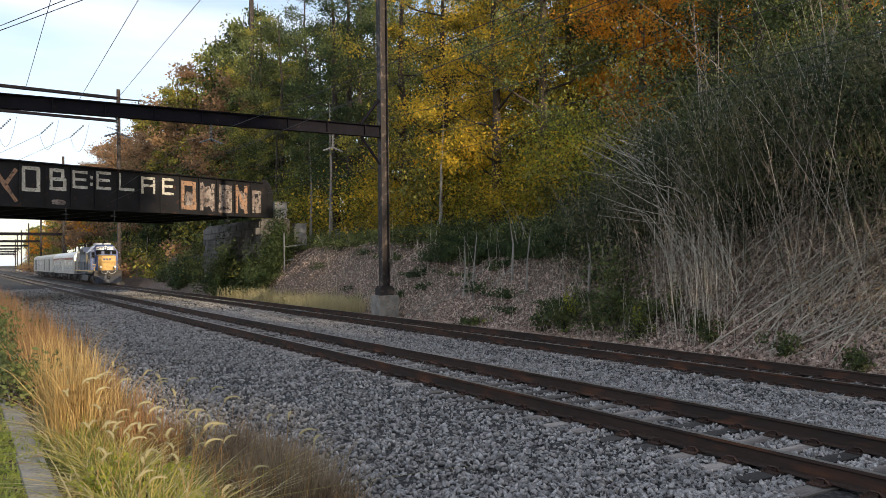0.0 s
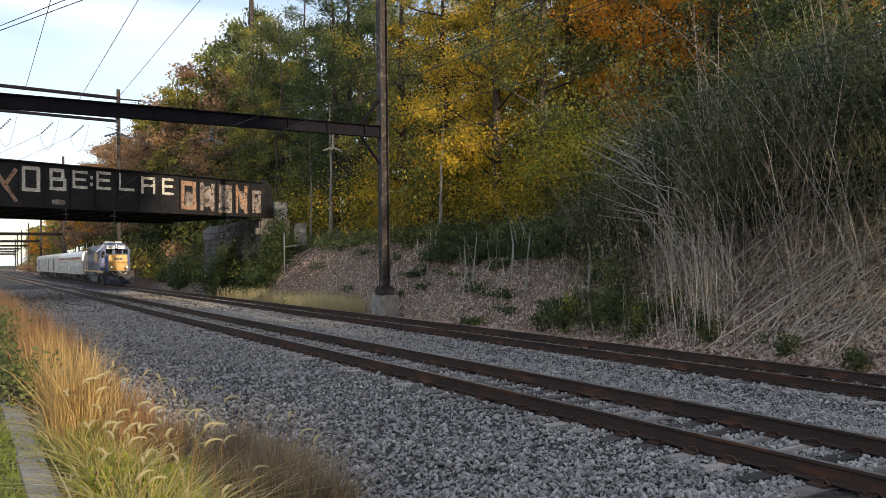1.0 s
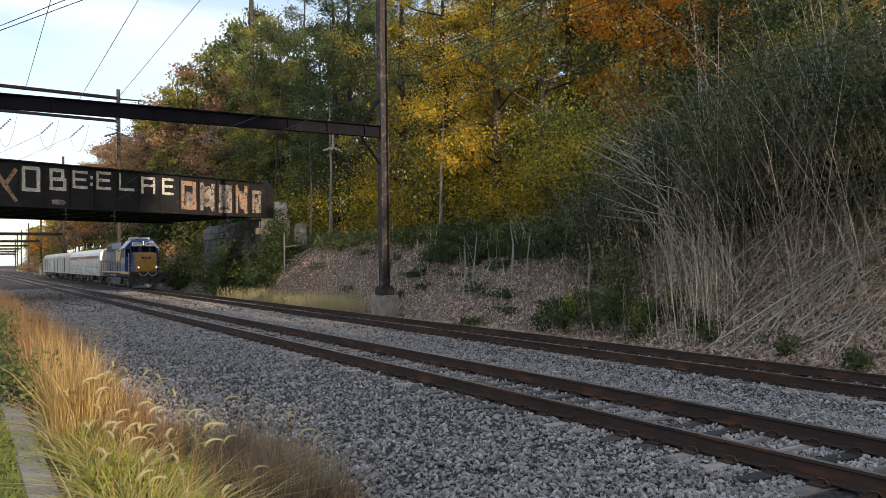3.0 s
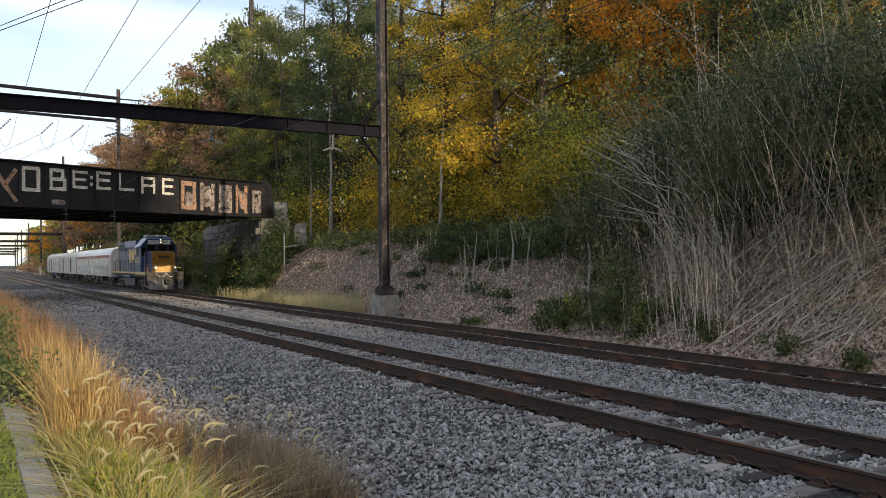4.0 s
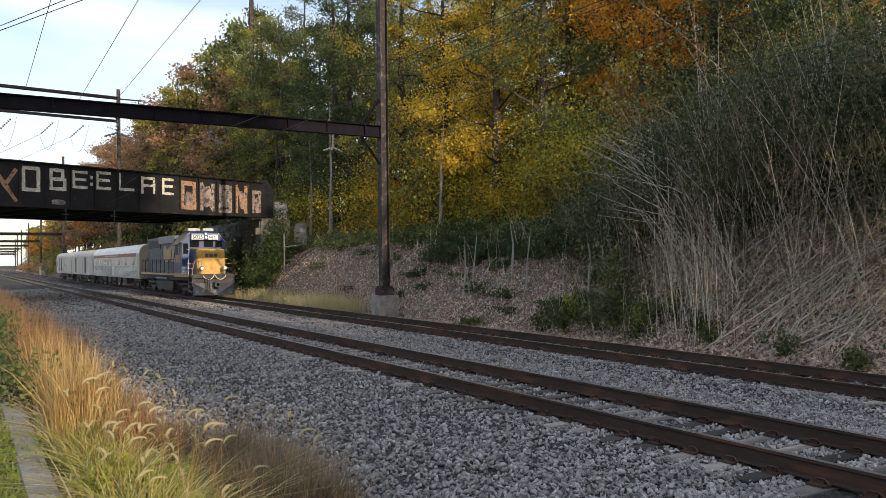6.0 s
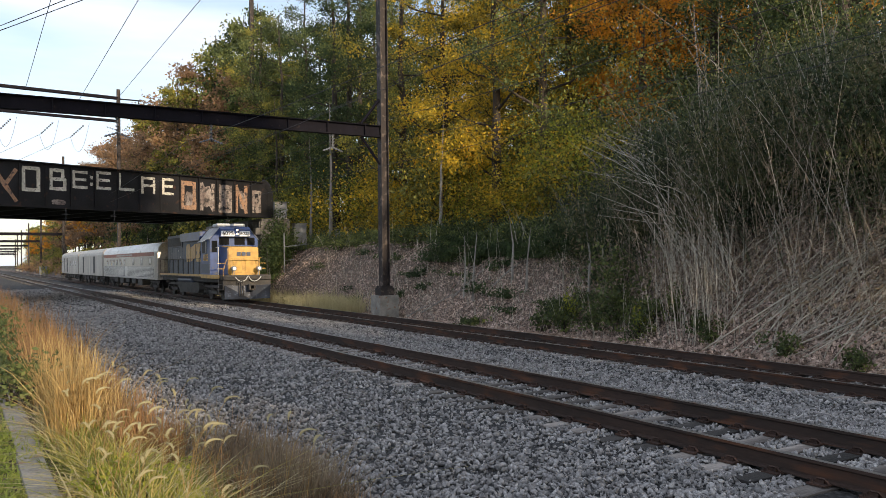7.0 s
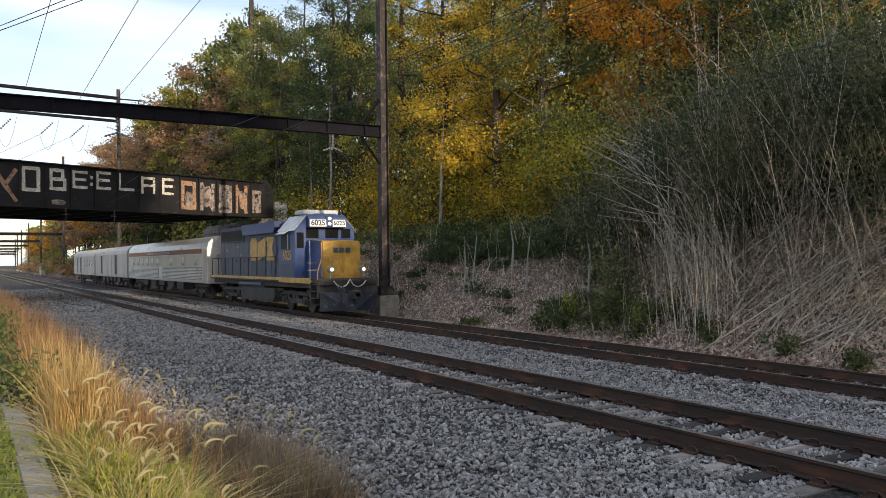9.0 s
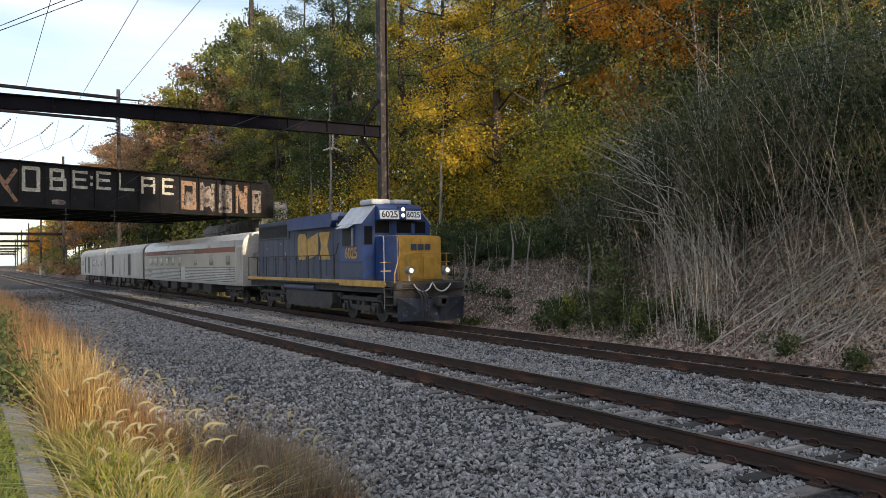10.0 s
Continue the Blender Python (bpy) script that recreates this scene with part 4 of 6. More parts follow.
def build_loco():
    lo = empty("diesel_locomotive", XF, FRONT, 0)
    tagged(lo, "blue and yellow diesel road-switcher locomotive with lit headlights", "locomotive")
    # frame and sill
    bm = bmesh.new()
    box(bm, -1.3, 1.3, 0.35, 16.7, 1.15, 1.40)
    box(bm, -1.5, 1.5, -0.06, 16.7, 1.40, 1.60, 0.015)
    part("underframe", bm, M_BLK, lo)
    for s in (-1, 1):
        bm = bmesh.new()
        box(bm, s * 1.5, s * 1.515, 4.6, 16.7, 1.48, 1.62, 0.004)
        box(bm, s * 1.5, s * 1.52, 0.55, 4.6, 1.38, 1.62, 0.004)
        part("sill_stripe", bm, M_YEL, lo, "yellow sill stripe")
    # short hood
    bm = bmesh.new()
    vs = box(bm, -0.95, 0.95, 0.52, 2.4, 1.6, 3.38)
    for v in vs:
        if v.co.z > 3 and v.co.y < 1.5:
            v.co.z -= 0.10
            v.co.y += 0.05
    bmesh.ops.bevel(bm, geom=[e for e in bm.edges], offset=0.05, segments=2, affect="EDGES")
    bm.normal_update()
    for f in bm.faces:
        f.material_index = 1 if abs(f.normal.x) > 0.8 else 0
    nose = part("short_hood", bm, [M_YEL, M_BLUE], lo, "yellow short hood with blue flanks")
    bm = bmesh.new()
    box(bm, 0.02, 0.06, 0.93, 0.96, 1.7, 3.2)
    box(bm, 0.12, 0.62, 0.925, 0.955, 1.7, 2.5, 0.006)
    box(bm, -0.62, -0.1, 0.925, 0.955, 1.7, 2.5, 0.006)
    part("nose_door", bm, M_YEL, nose)
    # emblem on the nose: plain blue shapes
    for x in (-0.42, -0.12, 0.18):
        bm = bmesh.new()
        box(bm, x, x + 0.24, 0.915, 0.93, 2.76, 2.98, 0.006)
        box(bm, x + 0.08, x + 0.17, 0.90, 0.92, 2.82, 2.92)
        part("emblem_block", bm, M_HOOD, nose, "dark blue emblem shape")
    # cab
    cab_o = [(-1.5, 1.6), (1.5, 1.6), (1.5, 3.82), (0.92, 4.5), (0.5, 4.62), (-0.5, 4.62), (-0.92, 4.5), (-1.5, 3.82)]
    bm = bmesh.new()
    extrude_profile(bm, cab_o, 2.4, 4.55)
    cab = part("cab", bm, M_BLUE, lo)
    for s in (-1, 1):
        bm = bmesh.new()
        a, b = Vector((s * 1.56, 0, 3.80)), Vector((s * 0.92, 0, 4.535))
        n = Vector((s * 0.75, 0, 0.66)) * 0.02
        q = [(a.x, 2.36, a.z), (a.x, 4.62, a.z), (b.x, 4.62, b.z), (b.x, 2.36, b.z)]
        lo_v = [bm.verts.new(v) for v in q]
        hi_v = [bm.verts.new(Vector(v) + n) for v in q]
        bm.faces.new(lo_v)
        bm.faces.new(hi_v)
        for i in range(4):
            bm.faces.new((lo_v[i], lo_v[(i + 1) % 4], hi_v[(i + 1) % 4], hi_v[i]))
        bmesh.ops.recalc_face_normals(bm, faces=bm.faces[:])
        part("roof_shoulder", bm, M_ROOFW, cab, "sloping cab roof panel, sky glare put into its pale colour")
        bm = bmesh.new()
        box(bm, -0.16, 0.16, 0, 1.15, -0.012, 0.012, m=Matrix.Translation((s * 1.66, 3.15, 3.74)) @ Matrix.Rotation(s * radians(28), 4, "Y"))
        part("awning", bm, M_ROOFW, cab, "pale window awning")
        bm = bmesh.new()
        box(bm, s * 1.5, s * 1.53, 3.12, 4.28, 2.9, 3.72, 0.01)
        part("side_window_frame", bm, M_HOOD, cab)
        bm = bmesh.new()
        box(bm, s * 1.515, s * 1.535, 3.2, 4.2, 2.97, 3.66)
        part("side_window", bm, M_GRIL, cab, "dark open cab window")
        bm = bmesh.new()
        box(bm, s * 1.53, s * 1.55, 3.2, 3.34, 2.97, 3.66, 0.01)
        part("sash", bm, M_PORC, cab)
        bm = bmesh.new()
        box(bm, s * 1.5, s * 1.545, 2.48, 4.5, 2.32, 2.36)
        box(bm, s * 1.5, s * 1.53, 2.5, 4.4, 1.72, 2.28, 0.01)
        part("toolbox_panel", bm, M_HOOD, cab)
    for x0, x1 in ((-1.42, -1.08), (-0.96, -0.34), (0.0, 0.66), (0.82, 1.3)):
        bm = bmesh.new()
        box(bm, x0, x1, 2.37, 2.41, 3.46 if abs(x0) < 1.0 else 3.0, 3.92 if abs(x0) < 1 else 3.72, 0.015)
        part("windshield", bm, M_GLASS, cab)
    # brow over the windshield with number boards and twin headlamps
    bm = bmesh.new()
    prism(bm, [(2.4, 4.58), (2.1, 4.42), (2.04, 3.96), (2.4, 3.96)], -0.95, 0.95)
    brow = part("brow", bm, M_BLUE, cab)
    for s, x in ((-1, -0.5), (1, 0.56)):
        w = 0.41 if s < 0 else 0.33
        m = Matrix.Translation((x, 2.045, 4.15)) @ Matrix.Rotation(radians(-9), 4, "X")
        bm = bmesh.new()
        box(bm, -w, w, -0.03, 0.03, -0.17, 0.17, 0.015, m=m)
        bd = part("number_board", bm, M_BOARD, cab, "lit white number board")
        text_mesh("6025", 0.36 if s < 0 else 0.3, bd, M_BLK, m @ Matrix.Translation((0, -0.034, 0)) @ FACE)
    bm = bmesh.new()
    box(bm, -0.1, 0.22, 1.98, 2.2, 3.98, 4.5, 0.04)
    hl = part("headlight_housing", bm, M_BLUE, cab)
    for z in (4.37, 4.13):
        bm = bmesh.new()
        cyl(bm, (0.06, 1.985, z), (0.06, 1.95, z), 0.075, 16)
        part("headlamp", bm, M_LAMP, hl, "lit headlamp")
    for x0, x1 in ((-1.05, -0.2), (-0.02, 0.75)):
        bm = bmesh.new()
        vs = box(bm, x0, x1, 2.5, 3.6, 4.58, 4.80, 0.09)
        part("air_conditioner", bm, M_WHITE, cab, "white roof air conditioner")
    bm = bmesh.new()
    cyl(bm, (0.9, 2.6, 4.5), (0.9, 2.6, 4.72), 0.03, 6)
    part("antenna", bm, M_BLK, cab)
    for s in (-1, 1):
        text_mesh("6025", 0.62, cab, M_YEL, Matrix.Translation((s * 1.51, 3.45, 2.66)) @ (SIDE if s < 0 else pose(0, 0, 0, 90, 0, 90)) @ Matrix.Diagonal((0.95, 1, 1, 1)))
    # long hood
    bm = bmesh.new()
    extrude_profile(bm, [(-0.95, 1.6), (0.95, 1.6), (0.95, 4.0), (0.8, 4.28), (-0.8, 4.28), (-0.95, 4.0)], 4.55, 16.3)
    hood = part("long_hood", bm, M_HOOD, lo, "faded dark blue long hood")
    for s in (-1, 1):
        y = 4.9
        while y < 15.9:
            bm = bmesh.new()
            box(bm, s * 0.95, s * 0.968, y, y + 0.72, 1.75, 3.68, 0.006)
            box(bm, s * 0.968, s * 0.99, y + 0.6, y + 0.66, 2.4, 2.55)
            part("hood_door", bm, M_HOOD, hood)
            y += 0.77
        # dynamic brake blister
        bm = bmesh.new()
        prism(bm, [(6.2, 3.85), (11.2, 3.85), (11.4, 4.1), (11.4, 4.42), (6.0, 4.42), (6.0, 4.1)], s * 0.85, s * 1.22)
        part("brake_blister", bm, M_BLUE, hood)
        bm = bmesh.new()
        box(bm, s * 0.9, s * 1.03, 11.7, 16.2, 3.5, 4.38, 0.03)
        rad = part("radiator_housing", bm, M_HOOD, hood)
        bm = bmesh.new()
        box(bm, s * 1.03, s * 1.04, 11.9, 16.0, 3.58, 4.2)
        for k in range(12):
            box(bm, s * 1.04, s * 1.055, 11.9, 16.0, 3.6 + k * 0.05, 3.62 + k * 0.05)
        part("radiator_grille", bm, M_GRIL, rad, "black radiator grille")
        bm = bmesh.new()
        box(bm, s * 0.95, s * 0.975, 4.62, 5.9, 3.75, 4.28)
        part("intake_grille", bm, M_GRIL, hood)
        # plain yellow emblem shapes
        for y0, y1, sl in ((9.45, 10.6, 0), (8.1, 9.35, 1), (6.75, 8.0, 2)):
            bm = bmesh.new()
            x0, x1 = sorted((s * 0.968, s * 0.985))
            if sl == 0:
                prism(bm, [(y0, 3.45), (y0 + 0.2, 3.66), (y1 - 0.2, 3.66), (y1, 3.45), (y1, 2.65), (y1 - 0.2, 2.44), (y0 + 0.2, 2.44), (y0, 2.65)], x0, x1)
            elif sl == 1:
                prism(bm, [(y0, 3.66), (y1, 3.4), (y1, 2.44), (y0, 2.7)], x0, x1)
            else:
                prism(bm, [(y0, 3.66), (y1, 3.66), (y1 - 0.3, 3.05), (y1, 2.44), (y0, 2.44), (y0 + 0.3, 3.05)], x0, x1)
            part("emblem_block", bm, M_YEL, hood, "yellow emblem shape")
    bm = bmesh.new()
    box(bm, -0.3, 0.3, 8.0, 9.0, 4.26, 4.62, 0.04)
    part("exhaust", bm, M_BLK, hood)
    for y in (7.2, 10, 12.4, 13.8, 15.2):
        bm = bmesh.new()
        cyl(bm, (0, y, 4.26), (0, y, 4.47), 0.6, 20)
        part("roof_fan", bm, M_BLUE, hood)
    for y, z, w in ((6.0, 3.9, 0.06), (8.2, 3.9, 0.06), (10.6, 3.95, 0.06), (12.9, 3.2, 0.05), (15.0, 3.0, 0.05), (12.3, 2.7, 0.07)):
        bm = bmesh.new()
        box(bm, -0.985, -0.955, y, y + w, z, z + w * 1.8)
        part("label_plate", bm, M_WHITE, hood)
    # walkway rails
    for s in (-1, 1):
        bm = bmesh.new()
        tube(bm, [(s * 1.47, 4.75, 3.1), (s * 1.47, 5.0, 2.68), (s * 1.47, 5.3, 2.62), (s * 1.47, 16.6, 2.62)], 0.022, 0.022, 6)
        part("handrail", bm, M_BLK, lo)
        for k in range(9):
            bm = bmesh.new()
            y = 5.2 + k * 1.42
            tube(bm, [(s * 1.47, y, 1.58), (s * 1.47, y, 2.62)], 0.024, 0.024, 6)
            part("stanchion", bm, M_BLK, lo)
        # front corner steps and grab rails
        for k in range(4):
            bm = bmesh.new()
            box(bm, s * 1.0, s * 1.5, 0.42, 0.95, 0.42 + 0.3 * k, 0.46 + 0.3 * k)
            part("step", bm, M_BLK, lo)
        for x0, x1, y0, y1 in ((0.98, 1.02, 0.4, 0.98), (1.02, 1.52, 0.95, 0.99)):
            bm = bmesh.new()
            box(bm, s * x0, s * x1, y0, y1, 0.4, 1.5)
            part("step_panel", bm, M_BLK, lo)
        bm = bmesh.new()
        tube(bm, [(s * 1.5, 1.02, 0.6), (s * 1.5, 1.02, 3.1), (s * 1.46, 1.15, 3.28), (s * 1.4, 1.9, 3.3)], 0.016, 0.016, 6)
        part("grab_rail", bm, M_WHITE if s < 0 else M_BLK, lo, "white grab rail" if s < 0 else "")
        bm = bmesh.new()
        tube(bm, [(s * 1.42, 0.35, 0.75), (s * 1.42, 0.35, 1.9), (s * 1.2, 0.38, 2.55), (s * 0.95, 0.4, 2.62)], 0.022, 0.022, 6)
        part("grab_rail", bm, M_YEL if s < 0 else M_BLK, lo)
        for z in (2.3, 1.98):
            bm = bmesh.new()
            box(bm, s * 1.06, s * 1.5, 1.3, 1.34, z - 0.02, z + 0.02)
            part("ladder_rung", bm, M_YEL, lo)
        # ditch lamps
        bm = bmesh.new()
        cyl(bm, (s * 0.77, 0.52, 2.0), (s * 0.77, 0.28, 2.0), 0.15, 16)
        box(bm, s * 0.77 - 0.05, s * 0.77 + 0.05, 0.42, 0.52, 1.55, 1.9, 0.01)
        d = part("ditch_light", bm, M_PORC, lo)
        bm = bmesh.new()
        cyl(bm, (s * 0.77, 0.282, 2.0), (s * 0.77, 0.262, 2.0), 0.085, 16)
        part("lens", bm, M_DITCH, d, "lit ditch-light lens")
    bm = bmesh.new()
    cyl(bm, (-1.46, 0.93, 1.48), (-1.535, 0.93, 1.48), 0.075, 12)
    part("reflector", bm, M_YEL, lo)
    bm = bmesh.new()
    tube(bm, [(-0.95, 0.4, 2.62), (0.95, 0.4, 2.62)], 0.02, 0.02, 6)
    for x in (-0.8, 0.8):
        tube(bm, [(x, 0.4, 1.6), (x, 0.4, 2.62)], 0.02, 0.02, 6)
    part("end_rail", bm, M_YEL, lo)
    # anticlimber, pilot, plough
    bm = bmesh.new()
    box(bm, -1.45, 1.45, 0.2, 0.4, 1.3, 1.56, 0.03)
    box(bm, -1.45, 1.45, 0.3, 0.4, 0.75, 1.3)
    for z in (1.34, 1.42, 1.5):
        box(bm, -1.2, 1.2, 0.14, 0.2, z - 0.015, z + 0.015)
    part("anticlimber", bm, M_BLK, lo)
    bm = bmesh.new()
    for s in (-1, 1):
        q = [(0, -0.35, 0.18), (s * 1.38, 0.2, 0.18), (s * 1.4, 0.12, 1.02), (0, -0.12, 0.95)]
        a = [bm.verts.new(v) for v in q]
        b = [bm.verts.new((v[0], v[1] + 0.04, v[2])) for v in q]
        bm.faces.new(a)
        bm.faces.new(list(reversed(b)))
        for i in range(4):
            bm.faces.new((a[i], a[(i + 1) % 4], b[(i + 1) % 4], b[i]))
    bmesh.ops.recalc_face_normals(bm, faces=bm.faces[:])
    part("snow_plough", bm, M_PLOW, lo, "scuffed dark blue plough blade")
    for x in (-0.62, -0.5, -0.38):
        bm = bmesh.new()
        tube(bm, [(x, 0.15, 1.3), (x, -0.2, 1.1), (x - 0.02, -0.28, 0.55), (x, -0.27, 0.35)], 0.03, 0.03, 6)
        part("air_hose", bm, M_BLK, lo)
    bm = bmesh.new()
    pts = [(-0.78 + 1.56 * k / 24, 0.08, 1.5 - 0.27 * abs(math.sin(k / 24 * 2 * math.pi)) ** 0.8 + (0.06 if 10 < k < 14 else 0)) for k in range(25)]
    tube(bm, pts, 0.026, 0.026, 6)
    part("jumper_hose", bm, M_WHITE, lo, "white hose draped in two loops")
    for y0, y1 in ((-1.15, -0.1), (16.7, 17.5)):
        bm = bmesh.new()
        box(bm, -0.12, 0.12, y0, y1, 0.78, 1.02, 0.03)
        box(bm, -0.2, 0.2, y0, y0 + 0.3, 0.72, 1.08, 0.05)
        part("coupler", bm, M_BLK, lo)
    # tank
    bm = bmesh.new()
    prism(bm, [(5.7, 1.05), (5.7, 0.6), (5.95, 0.36), (11.0, 0.36), (11.2, 0.6), (11.2, 1.05)], -1.35, 1.35)
    part("fuel_tank", bm, M_BLK, lo)
    for s in (-1, 1):
        bm = bmesh.new()
        cyl(bm, (s * 1.25, 7.6, 1.2), (s * 1.25, 11.3, 1.2), 0.17, 14)
        part("air_reservoir", bm, M_HOOD, lo)
    # the front platform and all that it carries stands out ahead of the nose
    for o in lo.children:
        if o.name.split(".")[0] in ("step", "step_panel", "grab_rail", "ladder_rung", "ditch_light", "reflector", "end_rail", "anticlimber", "snow_plough", "air_hose", "jumper_hose"):
            o.location.y = -0.43
    for o in nose.children:
        o.location.y = -0.43
    truck(lo, 3.45, 2.74, True)
    truck(lo, 13.75, 2.74, True)
    return lo


def car_outline():
    side = [(-1.48, 1.05), (-1.5, 1.2), (-1.5, 3.3), (-1.42, 3.62), (-1.15, 3.9), (-0.7, 4.05), (0, 4.11)]
    return side + [(-x, z) for x, z in reversed(side[:-1])]


def car_shell(name, length, label, material):
    c = empty(name, XF, FRONT, 0)
    tagged(c, label, "passenger car", "cars of the train")
    bm = bmesh.new()
    extrude_profile(bm, car_outline(), 0.35, length - 0.35)
    part("body", bm, material, c)
    bm = bmesh.new()
    extrude_profile(bm, [(-0.6, 1.2), (0.6, 1.2), (0.6, 3.4), (-0.6, 3.4)], 0.02, length - 0.02)
    part("diaphragm", bm, M_BLK, c)
    bm = bmesh.new()
    for k in range(5):
        y = length * (0.27 + 0.11 * k)
        box(bm, -1.3, 1.3, y, y + length * 0.07, 0.5 + 0.08 * (k % 3), 1.06, 0.02)
    box(bm, -0.3, 0.3, 0.3, length - 0.3, 0.8, 1.06)
    part("underfloor_gear", bm, M_BLK, c)
    truck(c, 3.3, 2.5, False)
    truck(c, length - 3.3, 2.5, False)
    return c


def slot_panel(bm, s, y0, y1, z0, z1, proud):
    x0, x1 = sorted((s * 1.5, s * (1.5 + proud)))
    box(bm, x0, x1, y0, y1, z0, z1, 0.008)


def build_lounge():
    """Fluted stainless car with a red name band; its bars stand for lettering."""
    L = 27.4
    c = car_shell("lounge_car", L, "stainless steel fluted lounge car with faded red letterboard", M_STEEL)
    body = c.children[0]
    for s in (-1, 1):
        bm = bmesh.new()
        slot_panel(bm, s, 1.7, L - 0.6, 2.95, 3.26, 0.012)
        band = part("letterboard", bm, M_RED, c, "faded red letterboard")
        for k in range(16):
            bm = bmesh.new()
            slot_panel(bm, s, 10.8 + k * 0.52, 11.15 + k * 0.52, 3.04, 3.18, 0.02)
            part("letter_bar", bm, M_SILV, band)
        bm = bmesh.new()
        slot_panel(bm, s, 1.7, L - 0.6, 2.1, 2.93, 0.008)
        wb = part("window_band", bm, M_CREAM, c)
        for y in (2.6, 6.1, 9.8, 14.2, 16.25, 18.2, 20.1, 22.0, 23.9):
            bm = bmesh.new()
            slot_panel(bm, s, y, y + 1.0, 2.16, 2.84, 0.02)
            w = part("window", bm, M_SILV, wb)
            bm = bmesh.new()
            slot_panel(bm, s, y + 0.12, y + 0.88, 2.24, 2.76, 0.026)
            part("pane", bm, M_GLASS, w)
        for (a, b) in ((1.7, 13.2), (14.5, L - 0.6)):
            # dark plate behind the ribs, the shade of the grooves put into its colour
            bm = bmesh.new()
            slot_panel(bm, s, a, b, 1.24, 2.08, 0.006)
            part("backing", bm, M_FLUTE, c)
            for k in range(8):
                bm = bmesh.new()
                x0, x1 = sorted((s * 1.5, s * 1.545))
                prism(bm, [(a, 1.28 + k * 0.1), (b, 1.28 + k * 0.1), (b, 1.345 + k * 0.1), (a, 1.345 + k * 0.1)], x0, x1)
                part("flute", bm, M_STEEL, c, "stainless steel rib")
        bm = bmesh.new()
        slot_panel(bm, s, 13.3, 14.4, 1.25, 2.05, 0.02)
        part("hatch", bm, M_STEEL, c)
        bm = bmesh.new()
        slot_panel(bm, s, 0.5, 1.5, 1.15, 3.2, 0.012)
        part("vestibule_door", bm, M_SILV, c)
    return c


def build_baggage(length, doors, windows, label):
    c = car_shell("baggage_car", length, label, M_SILV)
    for s in (-1, 1):
        for y, w in doors:
            bm = bmesh.new()
            slot_panel(bm, s, y, y + w, 1.2, 3.25, 0.02)
            d = part("door", bm, M_SILV, c)
            bm = bmesh.new()
            slot_panel(bm, s, y + 0.12, y + w - 0.12, 1.3, 3.2, 0.03)
            part("opening", bm, M_BLK, d, "dark doorway")
        for y in windows:
            bm = bmesh.new()
            slot_panel(bm, s, y, y + 0.7, 2.15, 2.85, 0.02)
            part("window", bm, M_GLASS, c)
    return c


loco = build_loco()
lounge = build_lounge()
baggage = build_baggage(20.2, [(5.6, 1.5), (14.6, 1.3)], [], "silver-grey baggage car with dark sliding doors")
combine = build_baggage(19.2, [(11.2, 1.2), (14.3, 0.9)], [2.2, 4.1, 6.0, 8.0, 16.8], "silver-grey combine car with small windows at the train's end")
TRAIN = [(loco, 0.0), (lounge, 17.2), (baggage, 44.7), (combine, 65.0)]


# ---- trees ----
def tree_proto(name, height, radius, crown0, leaf, n_clump, per, leaf_size, bark, seed, lean=0.0, spread=1.0):
    """A tapered trunk with limbs, and a crown of leaf clumps along them with gaps between."""
    rnd = random.Random(seed)
    t = empty(name)
    bm = bmesh.new()
    top = Vector((lean * height, 0.3 * lean * height, height * 0.93))
    pts = [Vector((0, 0, -0.6))]
    for k in range(1, 8):
        q = k / 7
        pts.append(Vector((top.x * q + rnd.uniform(-0.25, 0.25) * q, top.y * q + rnd.uniform(-0.25, 0.25) * q, top.z * q)))
    r0 = height * 0.013 + 0.06
    tube(bm, pts, r0, 0.04, 8)
    centres = []
    n_limb = 17
    for k in range(n_limb):
        q = crown0 + (0.97 - crown0) * k / n_limb
        i = min(6, int(q * 7))
        base = pts[i].lerp(pts[i + 1], q * 7 - i)
        a = k * 2.4 + rnd.uniform(-0.5, 0.5)
        w = math.sin(math.pi * min(1.0, 0.22 + 0.8 * (q - crown0) / (1 - crown0))) ** 0.7
        ln = radius * w * rnd.uniform(0.7, 1.15)
        end = base + Vector((math.cos(a) * ln, math.sin(a) * ln, ln * rnd.uniform(0.15, 0.6)))
        mid = base.lerp(end, 0.5) + Vector((0, 0, -0.08 * ln))
        tube(bm, [base, mid, end], r0 * 0.34 * (1.15 - q), 0.02, 5)
        for j in range(3):
            f = base.lerp(end, rnd.uniform(0.4, 1.0))
            e = f + Vector((rnd.uniform(-1, 1), rnd.uniform(-1, 1), rnd.uniform(0, 0.9))) * ln * 0.35
            tube(bm, [f, e], 0.03, 0.012, 4)
            centres.append(e)
        centres += [end, base.lerp(end, 0.62)]
    part("trunk", bm, bark, t, smooth=True)
    while len(centres) < n_clump:
        c = rnd.choice(centres[:60])
        centres.append(c + Vector((rnd.gauss(0, 1), rnd.gauss(0, 1), rnd.gauss(0, 0.8))) * 1.15)
    pts_l, sizes = [], []
    for c in centres[:n_clump]:
        m = int(per * rnd.uniform(0.5, 1.4))
        s = rnd.uniform(0.3, 0.8) * spread
        g = RNG.normal(size=(m, 3)) * np.array([s, s, s * 0.55]) + np.array(c[:])
        pts_l.append(g)
        sizes.append(RNG.uniform(0.6, 1.35, m) * leaf_size)
    leaves_mesh("crown", np.concatenate(pts_l), np.concatenate(sizes), leaf, t)
    return t


